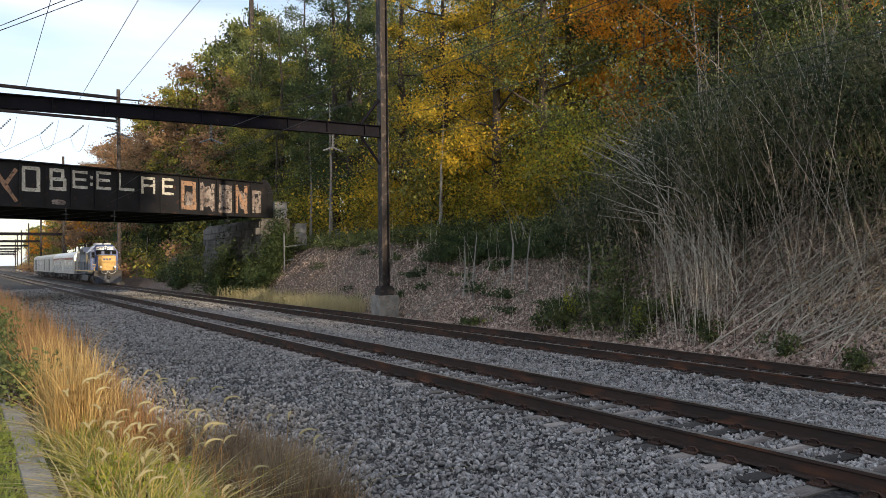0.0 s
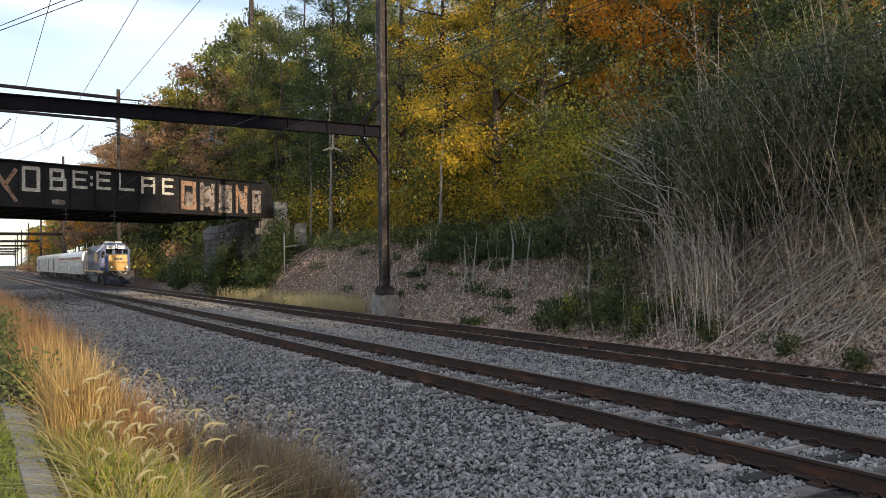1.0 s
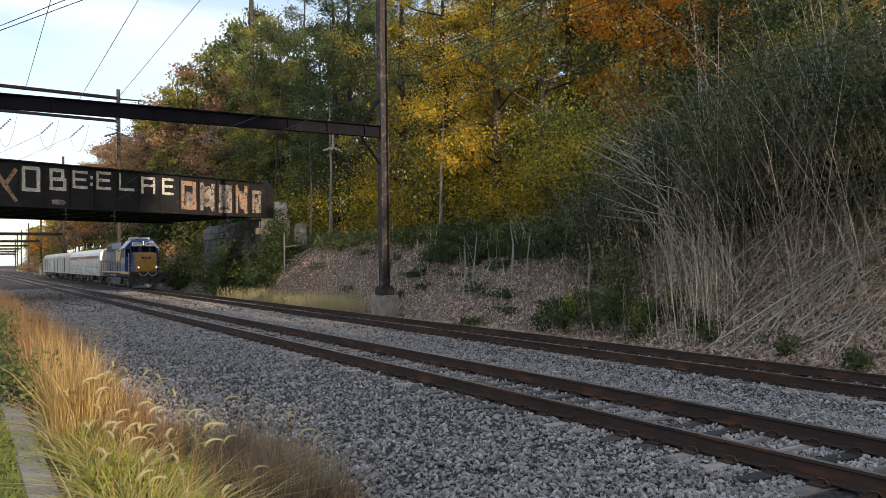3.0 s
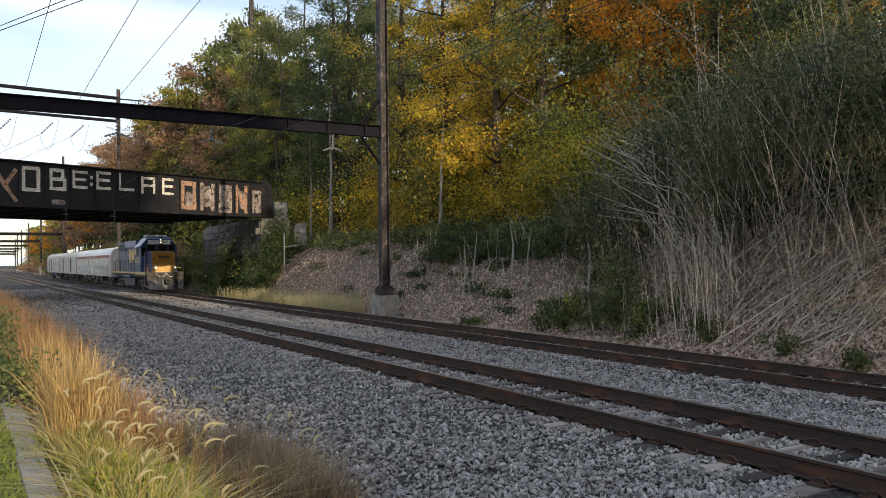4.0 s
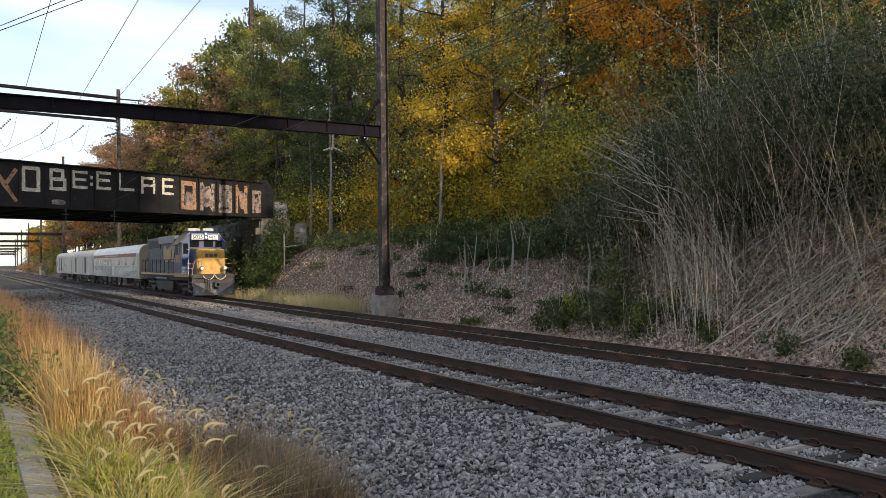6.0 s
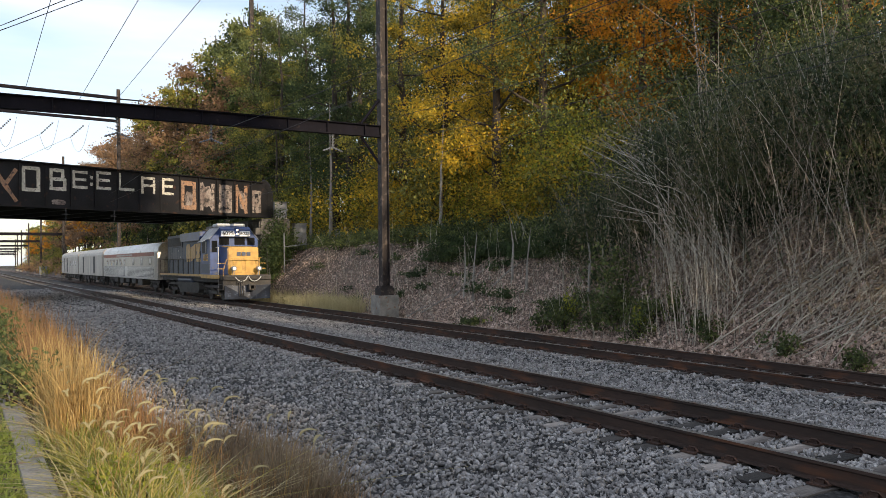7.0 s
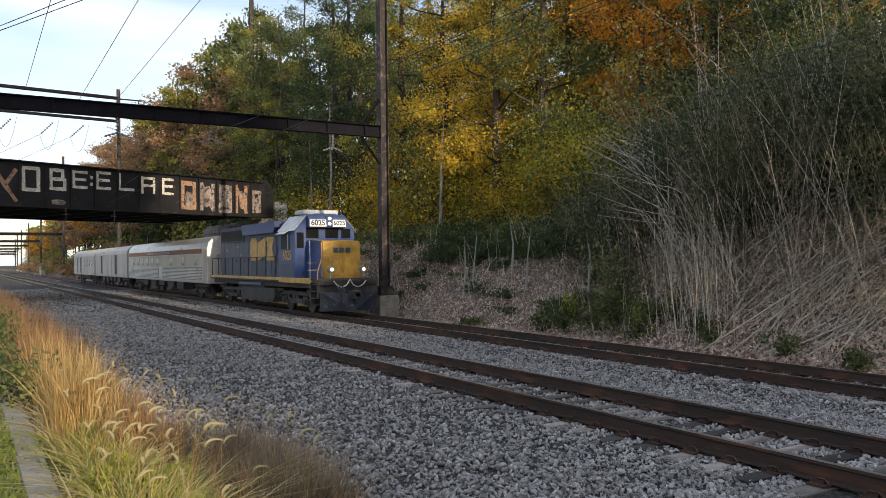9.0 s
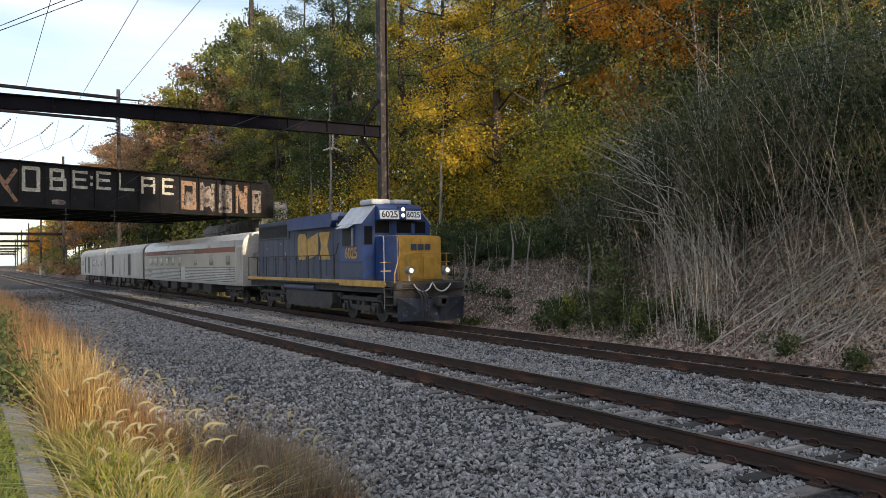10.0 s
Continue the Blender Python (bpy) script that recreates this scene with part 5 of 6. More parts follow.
PROTO = {}
for key, args in {"green": ("oak_tree", 25, 5.2, 0.2, L_GREEN, 130, 155, 0.175, M_BARK, 1), "dark": ("oak_tree", 27, 5.0, 0.12, L_DARK, 130, 155, 0.175, M_BARK, 2),
                  "olive": ("poplar_tree", 26, 4.8, 0.14, L_OLIVE, 130, 150, 0.17, M_BARK, 3), "yellow": ("maple_tree", 23, 4.8, 0.16, L_YELLOW, 130, 150, 0.17, M_BARK, 4),
                  "orange": ("maple_tree", 22, 4.6, 0.25, L_ORANGE, 125, 150, 0.17, M_BARK, 5), "rust": ("oak_tree", 21, 5.4, 0.15, L_RUST, 115, 95, 0.33, M_BARK, 6),
                  "mid_dark": ("oak_tree", 27, 5.0, 0.12, L_DARK, 120, 100, 0.34, M_BARK, 12), "mid_green": ("oak_tree", 25, 5.2, 0.2, L_GREEN, 120, 100, 0.34, M_BARK, 11),
                  "mid_olive": ("poplar_tree", 26, 4.8, 0.14, L_OLIVE, 120, 100, 0.32, M_BARK, 13), "mid_orange": ("maple_tree", 22, 4.6, 0.25, L_ORANGE, 110, 100, 0.26, M_BARK, 15),
                  "far_rust": ("oak_tree", 21, 5.4, 0.15, L_RUST, 80, 24, 0.75, M_BARK, 26), "far_olive": ("poplar_tree", 26, 4.8, 0.14, L_OLIVE, 80, 24, 0.70, M_BARK, 23),
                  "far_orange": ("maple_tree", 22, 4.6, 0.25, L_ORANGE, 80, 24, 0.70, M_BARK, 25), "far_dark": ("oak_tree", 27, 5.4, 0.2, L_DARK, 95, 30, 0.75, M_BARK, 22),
                  "far_tall_olive": ("poplar_tree", 43, 3.6, 0.62, L_OLIVE, 110, 34, 0.75, M_BARK, 27),
                  "far_green": ("poplar_tree", 38, 3.6, 0.08, L_GREEN, 130, 30, 0.75, M_BARK, 24)}.items():
    PROTO[key] = tree_proto(*args)
LABEL = {"green": "tall green broadleaf tree with a dark trunk", "dark": "tall dark green broadleaf tree with dense crown", "olive": "tall tree with olive leaves turning yellow",
         "yellow": "tree with bright yellow autumn leaves", "orange": "tree with orange autumn leaves", "rust": "tree with rust-brown autumn leaves"}
used = set()


def plant(key, x, y, scale=1.0, turn=0.0):
    m = Matrix.Translation((x, y, ground_z(x, y) - 0.1)) @ Matrix.Rotation(turn, 4, "Z")
    if key not in used:
        used.add(key)
        t = PROTO[key]
        t.matrix_basis = m
    else:
        t = copy_thing(PROTO[key], m)
    t.scale = (scale, scale, scale * 1.02)
    tagged(t, LABEL[key.split("_")[-1]], "tree", "woodland beside the line")


def at_bearing(px, x):
    """The place on the line across the track offset x that lies at that bearing."""
    a = radians(YAW) + math.atan((px - 784) / 1417.0)
    return x, x / math.tan(a)


def build_woods():
    rnd = random.Random(12)
    # bearing, offset, kind, size
    rows = [(500, 27, "green", 0.95), (545, 30, "dark", 1.0), (595, 26, "dark", 0.9), (640, 31, "green", 1.05), (715, 27, "olive", 0.9), (790, 27, "yellow", 0.95),
            (880, 26, "yellow", 0.9), (925, 30, "yellow", 1.0), (965, 27, "green", 0.9), (1010, 31, "yellow", 1.0), (1140, 31, "orange", 0.95), (1185, 34, "orange", 0.95),
            (1270, 33, "green", 0.95), (1350, 31, "dark", 0.85), (1430, 33, "green", 0.9), (1500, 31, "dark", 0.85), (1545, 36, "orange", 0.9),
            (1130, 44, "orange", 1.15),
            (480, 34, "dark", 0.95), (520, 36, "green", 1.0), (570, 38, "dark", 1.05), (620, 38, "green", 1.05), (665, 40, "dark", 1.1), (715, 39, "olive", 1.1), (760, 40, "green", 1.1), (850, 40, "yellow", 1.15),
            (690, 46, "mid_dark", 1.0), (740, 48, "mid_olive", 1.0), (800, 47, "mid_dark", 1.0), (860, 49, "mid_dark", 1.05), (915, 46, "mid_olive", 1.0), (960, 48, "mid_dark", 1.0), (1010, 47, "mid_dark", 0.95),
            (1060, 45, "mid_green", 1.0), (1110, 48, "mid_olive", 1.0), (1170, 46, "mid_dark", 1.0), (1230, 47, "mid_green", 1.0), (1300, 46, "mid_dark", 1.0), (1370, 48, "mid_olive", 1.0), (1440, 47, "mid_dark", 1.0), (1520, 46, "mid_green", 1.0),
            (432, 28, "mid_green", 1.12), (458, 31, "mid_dark", 1.15), (405, 33, "rust", 1.3), (500, 33, "dark", 1.05), (620, 27, "dark", 0.95),
            (465, 26, "olive", 0.95), (440, 30, "olive", 1.0), (415, 26, "rust", 1.0), (385, 26, "olive", 1.02), (372, 30, "olive", 1.0), (350, 25, "rust", 1.15), (335, 28, "rust", 1.1), (318, 25, "olive", 0.98),
            (300, 25, "rust", 1.08), (285, 29, "rust", 1.12), (270, 25, "rust", 1.08), (255, 28, "rust", 1.12), (240, 25, "olive", 0.75), (228, 27, "rust", 1.12), (212, 25, "rust", 1.1), (196, 26, "rust", 1.08),
            (182, 25, "rust", 1.12), (170, 27, "orange", 1.0), (158, 25, "rust", 1.08), (148, 26, "rust", 0.95),
            (490, 24.5, "olive", 0.55), (400, 26, "dark", 0.52), (345, 25, "dark", 0.5), (300, 23.5, "green", 0.5), (262, 23, "dark", 0.55), (225, 22.5, "dark", 0.5), (330, 22.5, "green", 0.45), (280, 22.5, "dark", 0.5)]
    for px, x, key, s in rows:
        gx, gy = at_bearing(px, x)
        if gy > 80 and key != "rust" and "_" not in key:
            key = "mid_" + key
        plant(key, gx + bend(gy), gy, s, rnd.uniform(0, 6.28))
    for i in range(40):
        y = 150 + i * 8
        plant(rnd.choice(["far_rust", "far_orange", "far_olive", "far_orange"]), rnd.uniform(22.5, 30) + bend(y), y, rnd.uniform(0.6, 0.85), rnd.uniform(0, 6.28))
    # unseen wood added along the bank and behind, out of view, to cast shade
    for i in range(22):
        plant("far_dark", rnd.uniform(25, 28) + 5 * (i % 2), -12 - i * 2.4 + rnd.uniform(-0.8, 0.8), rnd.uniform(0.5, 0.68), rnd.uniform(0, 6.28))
    # added grove behind the view, shading the ballast and near track
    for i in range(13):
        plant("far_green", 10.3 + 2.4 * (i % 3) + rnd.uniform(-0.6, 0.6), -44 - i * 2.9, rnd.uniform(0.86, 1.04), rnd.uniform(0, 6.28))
    # added low trees keeping sun off the bank and canes
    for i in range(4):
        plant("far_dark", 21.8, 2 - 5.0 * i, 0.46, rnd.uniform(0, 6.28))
    # added high crowns that dapple the girder and leave the verge sunlit
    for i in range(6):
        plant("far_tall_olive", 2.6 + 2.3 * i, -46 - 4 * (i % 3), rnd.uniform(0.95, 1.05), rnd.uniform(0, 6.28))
    # added trees that shade the locomotive's nose as it comes close
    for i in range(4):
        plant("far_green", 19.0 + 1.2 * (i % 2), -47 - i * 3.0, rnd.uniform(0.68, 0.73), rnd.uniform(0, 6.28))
    # far left side of the line
    for i in range(14):
        plant(rnd.choice(["far_rust", "far_orange", "far_olive"]), -16 - 4 * (i % 3) + bend(260 + i * 22), 260 + i * 22, rnd.uniform(0.5, 0.75), rnd.uniform(0, 6.28))


build_woods()


def shrubs(name, spots, leaf, size, n, label, spread=0.6):
    """Low bushes: a few stems and a ragged heap of leaves each."""
    for (x, y, r, h) in spots:
        z = ground_z(x, y)
        s = empty(name, x, y, z)
        tagged(s, label, "bush", "bushes on the bank")
        k = max(6, int(n * r))
        cl = RNG.normal(size=(9, 3)) * np.array([r * 0.55, r * 0.55, h * 0.22]) + np.array([0, 0, h * 0.5])
        p = np.concatenate([RNG.normal(size=(k, 3)) * np.array([0.35 * r, 0.35 * r, 0.2 * h]) + c for c in cl])
        p[:, 2] = np.maximum(p[:, 2], 0.02)
        leaves_mesh("foliage", p, RNG.uniform(0.6, 1.4, len(p)) * size, leaf, s)
        bm = bmesh.new()
        for c in cl[:5]:
            tube(bm, [(0, 0, -0.2), (c[0] * 0.5, c[1] * 0.5, max(0.1, c[2] * 0.6)), tuple(c)], 0.03, 0.008, 4)
        part("stem", bm, M_BARK, s)


def undergrowth(spots, leaf, size, n, label):
    """Scrub that grows into one another: ragged heaps of leaves as one sheet of growth."""
    heaps = []
    for (x, y, r, h) in spots:
        k = max(6, int(n * r))
        cl = RNG.normal(size=(9, 3)) * np.array([r * 0.55, r * 0.55, h * 0.22]) + np.array([x, y, ground_z(x, y) + h * 0.5])
        p = np.concatenate([RNG.normal(size=(k, 3)) * np.array([0.35 * r, 0.35 * r, 0.2 * h]) + c for c in cl])
        p[:, 2] = np.maximum(p[:, 2], ground_z(x, y) + 0.02)
        heaps.append(p)
    p = np.concatenate(heaps)
    tagged(leaves_mesh("undergrowth", p, RNG.uniform(0.6, 1.4, len(p)) * size, leaf), label, "undergrowth", kind="stuff")


def build_understorey():
    rnd = random.Random(21)
    spots_d, spots_o, spots_y = [], [], []
    for i in range(46):
        px = 480 + i * 12.5
        x = rnd.uniform(21.8, 24.0)
        gx, gy = at_bearing(px, x)
        spots_d.append((gx, gy, rnd.uniform(0.8, 1.3), rnd.uniform(0.5, 1.1)))
    for i in range(40):
        gx, gy = at_bearing(rnd.uniform(480, 1060), rnd.uniform(25, 34))
        (spots_o if rnd.random() < 0.6 else spots_y).append((gx, gy, rnd.uniform(1.6, 2.6), rnd.uniform(3, 7)))
    for i in range(26):
        gx, gy = at_bearing(rnd.uniform(235, 480), rnd.uniform(19.3, 23))
        (spots_d if rnd.random() < 0.7 else spots_o).append((gx, gy, rnd.uniform(0.9, 1.7), rnd.uniform(1.2, 2.6)))
    spots_y.append((*at_bearing(612, 25.0), 1.1, 1.5))
    for px, x, r, h in ((1085, 18.9, 0.8, 2.0), (1105, 19.6, 0.9, 2.4), (1000, 18.5, 0.45, 0.7), (840, 18.2, 0.5, 0.4), (510, 17.6, 0.5, 0.5), (960, 18.4, 0.4, 0.8)):
        gx, gy = at_bearing(px, x)
        spots_d.append((gx, gy, r, h))
    spots_r = [(rnd.uniform(18.6, 23) + bend(90 + i * 6), 90 + i * 6, rnd.uniform(1.6, 2.6), rnd.uniform(1.5, 3.2)) for i in range(44)]
    undergrowth(spots_r[::2], L_RUST, 0.42, 28, "rust-coloured scrub beside the distant line")
    undergrowth(spots_r[1::2], L_OLIVE, 0.42, 28, "olive scrub beside the distant line")
    # shaded bushes in bright leaf tones, the colour standing in for sunlight
    bright = [(*at_bearing(rnd.uniform(480, 1040), rnd.uniform(24.5, 30)), rnd.uniform(1.2, 2.2), rnd.uniform(2.5, 6)) for i in range(38)]
    shrubs("bush", bright[::3], L_LIMELEAF, 0.14, 150, "bright yellow-green undergrowth, sunlight put into its leaf colour")
    shrubs("bush", bright[1::3] + bright[2::3], L_YELLOW, 0.14, 150, "golden undergrowth, sunlight put into its leaf colour")
    screen = [(*at_bearing(1000 + i * 22, rnd.uniform(27, 31)), rnd.uniform(2.0, 2.8), rnd.uniform(4, 7)) for i in range(29)]
    undergrowth(screen, L_GREEN, 0.15, 160, "dense green scrub behind the bamboo")
    under = [(*at_bearing(185 + i * 11, rnd.uniform(23.5, 30)), rnd.uniform(2.2, 3.2), rnd.uniform(5, 9)) for i in range(28)]
    undergrowth(under[::2], L_DARK, 0.42, 40, "dark green scrub beyond the bridge")
    undergrowth(under[1::2], L_OLIVE, 0.42, 40, "olive green scrub beyond the bridge")
    low = [(*at_bearing(rnd.uniform(1170, 1600), rnd.uniform(17.7, 18.8)), rnd.uniform(0.2, 0.34), rnd.uniform(0.3, 0.6)) for i in range(4)]
    shrubs("bush", low, L_GREEN, 0.10, 150, "low green shrub among the fallen canes")
    ivy = [(*at_bearing(rnd.uniform(540, 1080), rnd.uniform(18.8, 21.6)), rnd.uniform(0.3, 0.7), rnd.uniform(0.2, 0.5)) for i in range(30)]
    undergrowth(ivy, L_DARK, 0.11, 60, "low ivy and bramble patch on the bank")
    lime = [(*at_bearing(px, x), r, h) for px, x, r, h in ((1010, 18.8, 0.3, 0.8), (1130, 18.5, 0.3, 0.8))]
    shrubs("bush", lime, L_LIMELEAF, 0.10, 120, "yellow-green shrub at the foot of the bank")
    shade = [(*at_bearing(rnd.uniform(255, 470), rnd.uniform(18.4, 20.6)), rnd.uniform(0.8, 1.3), rnd.uniform(1.0, 2.4)) for i in range(26)]
    shade += [(rnd.uniform(18.4, 19.2), rnd.uniform(56.8, 66), rnd.uniform(0.5, 0.8), rnd.uniform(2.0, 4.6)) for i in range(9)]
    shrubs("bush", shade, L_DARK, 0.16, 130, "dark ivy-grown scrub under the bridge end")
    creeper = [(rnd.uniform(19.2, 21.6), rnd.uniform(56.9, 57.5), rnd.uniform(0.45, 0.7), rnd.uniform(2.0, 4.2)) for i in range(12)]
    undergrowth(creeper, L_DARK, 0.16, 110, "dark creeper hanging over the stone abutment")
    crest = [(*at_bearing(770 + i * 9 + rnd.uniform(-4, 4), rnd.uniform(20.9, 22.2)), rnd.uniform(0.6, 1.0), rnd.uniform(0.35, 0.7)) for i in range(36)]
    shrubs("bush", crest, L_DARK, 0.10, 190, "dark green ivy hanging over the crest of the bank")
    # undergrowth in the same darkened leaves, deepening the shade under the canes
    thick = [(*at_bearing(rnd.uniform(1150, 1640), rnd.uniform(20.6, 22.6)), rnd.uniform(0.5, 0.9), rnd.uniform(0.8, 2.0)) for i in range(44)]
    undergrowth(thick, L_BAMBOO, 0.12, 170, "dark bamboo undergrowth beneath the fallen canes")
    foot = [(*at_bearing(px + rnd.uniform(-12, 12), rnd.uniform(18.2, 19.2)), rnd.uniform(0.3, 0.55), rnd.uniform(0.5, 1.4)) for px in (985, 1000, 1015, 1060, 1075, 1090, 1110, 1130, 1150, 1200)]
    shrubs("bush", foot, L_GREEN, 0.09, 220, "leafy green shrub at the foot of the bank")
    front = [(rnd.uniform(0.8, 1.5), rnd.uniform(4.9, 6.6), 0.14, 0.28) for i in range(16)]
    shrubs("weed", front, L_LIMELEAF, 0.035, 260, "yellow-green leafy weed in the sunlit verge")
    weeds = [(rnd.uniform(0.25, 0.8), 11 + i * 1.1, rnd.uniform(0.3, 0.5), rnd.uniform(0.4, 0.8)) for i in range(9)]
    shrubs("weed", weeds, L_GREEN, 0.07, 160, "green leafy weeds over the edging")
    shrubs("bush", spots_d, L_GREEN, 0.14, 85, "low dark green brambles and shrubs on the bank")
    shrubs("bush", spots_o, L_OLIVE, 0.22, 70, "olive green undergrowth beneath the trees")
    shrubs("bush", spots_y, L_YELLOW, 0.20, 70, "bush with bright yellow autumn leaves")


build_understorey()


# ---- bamboo thicket ----
def cane_path(x, y, z, length, lean, bow, n=7):
    """An arching cane from its root: lean is a flat direction, bow how much it tips over."""
    pts = []
    for k in range(n + 1):
        q = k / n
        pts.append(Vector((x, y, z)) + Vector((lean[0] * length * (0.25 * q + bow * q * q), lean[1] * length * (0.25 * q + bow * q * q), length * q * (1 - 0.35 * bow * q))))
    return pts


def build_bamboo():
    rnd = random.Random(31)
    bm_p, bm_g = bmesh.new(), bmesh.new()
    leaf_pts, leaf_n = [], 0
    # green standing thicket
    for i in range(420):
        px = rnd.uniform(1000, 1720)
        x = rnd.uniform(19.8, 26.0)
        gx, gy = at_bearing(px, x)
        z = ground_z(gx, gy)
        tip = lerp(4.6, 8.7, (px - 1000) / 360) * (0.55 + 0.45 * x / 23.0)
        length = max(1.2, tip - z) * rnd.uniform(0.7, 1.1)
        a = rnd.uniform(0, 6.28)
        path = cane_path(gx, gy, z - 0.1, length, (math.cos(a), math.sin(a)), rnd.uniform(0.05, 0.3))
        tube(bm_g, path, 0.022, 0.006, 4)
        m = int(900 * length / 8)
        q = RNG.uniform(0.18, 1.0, m) ** 0.8
        idx = np.minimum((q * 7).astype(int), 6)
        P = np.array([p[:] for p in path])
        c = P[idx] + (P[idx + 1] - P[idx]) * (q * 7 - idx)[:, None]
        leaf_pts.append(c + RNG.normal(size=(m, 3)) * np.array([0.45, 0.45, 0.32]))
    # pale dead canes, upright and arching
    thicket = empty("dead_bamboo", *at_bearing(1300, 20.0), 0)
    thicket.location.z = ground_z(thicket.location.x, thicket.location.y)
    tagged(thicket, "pale dead bamboo canes leaning and fallen over the bank", "bamboo")
    home = thicket.location.copy()

    def cane(path, r0):
        b = bmesh.new()
        tube(b, [Vector(p) - home for p in path], r0, 0.004, 4)
        part("cane", b, M_CANE, thicket)

    twigs = bmesh.new()

    def twig_out(path, n, reach):
        """Thin side shoots set along a cane, rising with it."""
        pts = [Vector(p) for p in path]
        for k in range(n):
            q = rnd.uniform(0.25, 0.97) * (len(pts) - 1)
            i = min(int(q), len(pts) - 2)
            p = pts[i].lerp(pts[i + 1], q - i)
            along = (pts[i + 1] - pts[i]).normalized()
            d = (along + Vector((rnd.gauss(0, 0.55), rnd.gauss(0, 0.55), rnd.gauss(0.1, 0.3)))).normalized()
            tube(twigs, [p, p + d * reach * rnd.uniform(0.4, 1.0)], 0.005, 0.0025, 3)

    for i in range(95):
        px = rnd.uniform(1020, 1640) if i % 4 else rnd.uniform(1180, 1620)
        gx, gy = at_bearing(px, rnd.uniform(18.9, 21.4) if i % 4 else rnd.uniform(18.4, 19.6))
        z = ground_z(gx, gy)
        length = lerp(2.2, 8.8, (px - 980) / 300) * rnd.uniform(0.4, 1.08)
        path = cane_path(gx, gy, z - 0.1, length, (rnd.gauss(-0.1, 0.35), rnd.gauss(0.2, 0.5)), rnd.uniform(0.0, 0.4))
        cane(path, rnd.uniform(0.006, 0.012))
        twig_out(path, 11, 0.7)
    # thin brown canes rising before the leaves
    bm_b = bmesh.new()
    for i in range(120):
        gx, gy = at_bearing(rnd.uniform(1080, 1640), rnd.uniform(18.8, 20.6))
        z = ground_z(gx, gy)
        path = cane_path(gx, gy, z - 0.1, rnd.uniform(3.5, 7.6), (rnd.gauss(-0.1, 0.3), rnd.gauss(0.25, 0.4)), rnd.uniform(0.05, 0.35))
        tube(bm_b, path, rnd.uniform(0.006, 0.010), 0.003, 4)
        pts = [Vector(p) for p in path]
        for k in range(12):
            q = rnd.uniform(2, len(pts) - 1.01)
            p = pts[int(q)].lerp(pts[int(q) + 1], q - int(q))
            tube(bm_b, [p, p + Vector((rnd.gauss(0, 0.3), rnd.gauss(0, 0.3), rnd.uniform(0.1, 0.6)))], 0.004, 0.002, 3)
    tagged(part("brown_canes", bm_b, M_CANEB), "thin brown bamboo canes with fine shoots", "bamboo", kind="stuff")
    # a close stand of short pale stems at the foot of the thicket
    for i in range(90):
        gx, gy = at_bearing(rnd.gauss(1230, 36), rnd.uniform(18.2, 20.0))
        z = ground_z(gx, gy)
        path = cane_path(gx, gy, z - 0.1, rnd.uniform(1.6, 4.2), (rnd.gauss(0, 0.2), rnd.gauss(0.1, 0.25)), rnd.uniform(0.0, 0.25))
        tube(bm_p, path, rnd.uniform(0.006, 0.013), 0.004, 4)
        twig_out(path, 6, 0.5)
    # tipped-over canes, fanned out down the slope
    for i in range(210):
        px = rnd.gauss(1410, 125)
        gx, gy = at_bearing(max(1190, px), rnd.uniform(18.0, 20.9))
        z = ground_z(gx, gy)
        length = rnd.uniform(3.0, 7.6)
        d = Vector((0.7 + rnd.gauss(0, 0.4), -0.95 + rnd.gauss(0, 0.45), 0))
        up = abs(rnd.gauss(0.48, 0.2))
        end = Vector((gx, gy, z)) + d * length * 0.85 + Vector((0, 0, up * length))
        end.z = max(end.z, ground_z(end.x, end.y) + 0.1)
        mid = Vector((gx, gy, z)).lerp(end, 0.5) + Vector((rnd.uniform(-0.3, 0.3), 0, rnd.uniform(-0.15, 0.6)))
        mid.z = max(mid.z, ground_z(mid.x, mid.y) + 0.08)
        path = [(gx, gy, z + 0.02), mid, end]
        r0 = rnd.choice([0.008, 0.011, 0.015, 0.023])
        if i < 190:
            cane(path, r0)
        else:
            tube(bm_p, path, r0, 0.005, 4)
        twig_out(path, 6, 0.8)
    tagged(part("dead_twigs", twigs, M_CANEB), "fine dead side shoots on the pale canes", "bamboo", kind="stuff")
    # a swept sheaf arching over to the far side
    for i in range(60):
        gx, gy = at_bearing(rnd.uniform(1200, 1340), rnd.uniform(19.2, 21))
        z = ground_z(gx, gy) + 0.3
        end = Vector((gx + rnd.uniform(-0.8, 0.4), gy + rnd.uniform(2.2, 5.4), z + rnd.uniform(2.4, 4.6)))
        mid = Vector((gx, gy, z)).lerp(end, 0.45) + Vector((0, 0, rnd.uniform(0.5, 1.2)))
        tube(bm_p, [(gx, gy, z), mid, end], 0.014, 0.004, 4)
    bm_p.normal_update()
    tagged(part("dead_canes", bm_p, M_CANE), "swept sheaf of thin pale dead canes", "bamboo", kind="stuff")
    tagged(part("bamboo_canes", bm_g, M_CANEG), "standing green bamboo canes in a dense thicket", "bamboo", kind="stuff")
    c = np.concatenate(leaf_pts)
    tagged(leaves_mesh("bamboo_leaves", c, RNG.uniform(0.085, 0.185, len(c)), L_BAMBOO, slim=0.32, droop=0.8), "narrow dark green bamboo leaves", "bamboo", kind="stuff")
    # vine-like thin twigs with a few pale leaves
    n = 9000
    px = RNG.uniform(1000, 1640, n)
    x = RNG.uniform(18.6, 23, n)
    pts = []
    for a, b in zip(px, x):
        gx, gy = at_bearing(a, b)
        pts.append((gx, gy, ground_z(gx, gy) + abs(RNG.normal()) * 1.6))
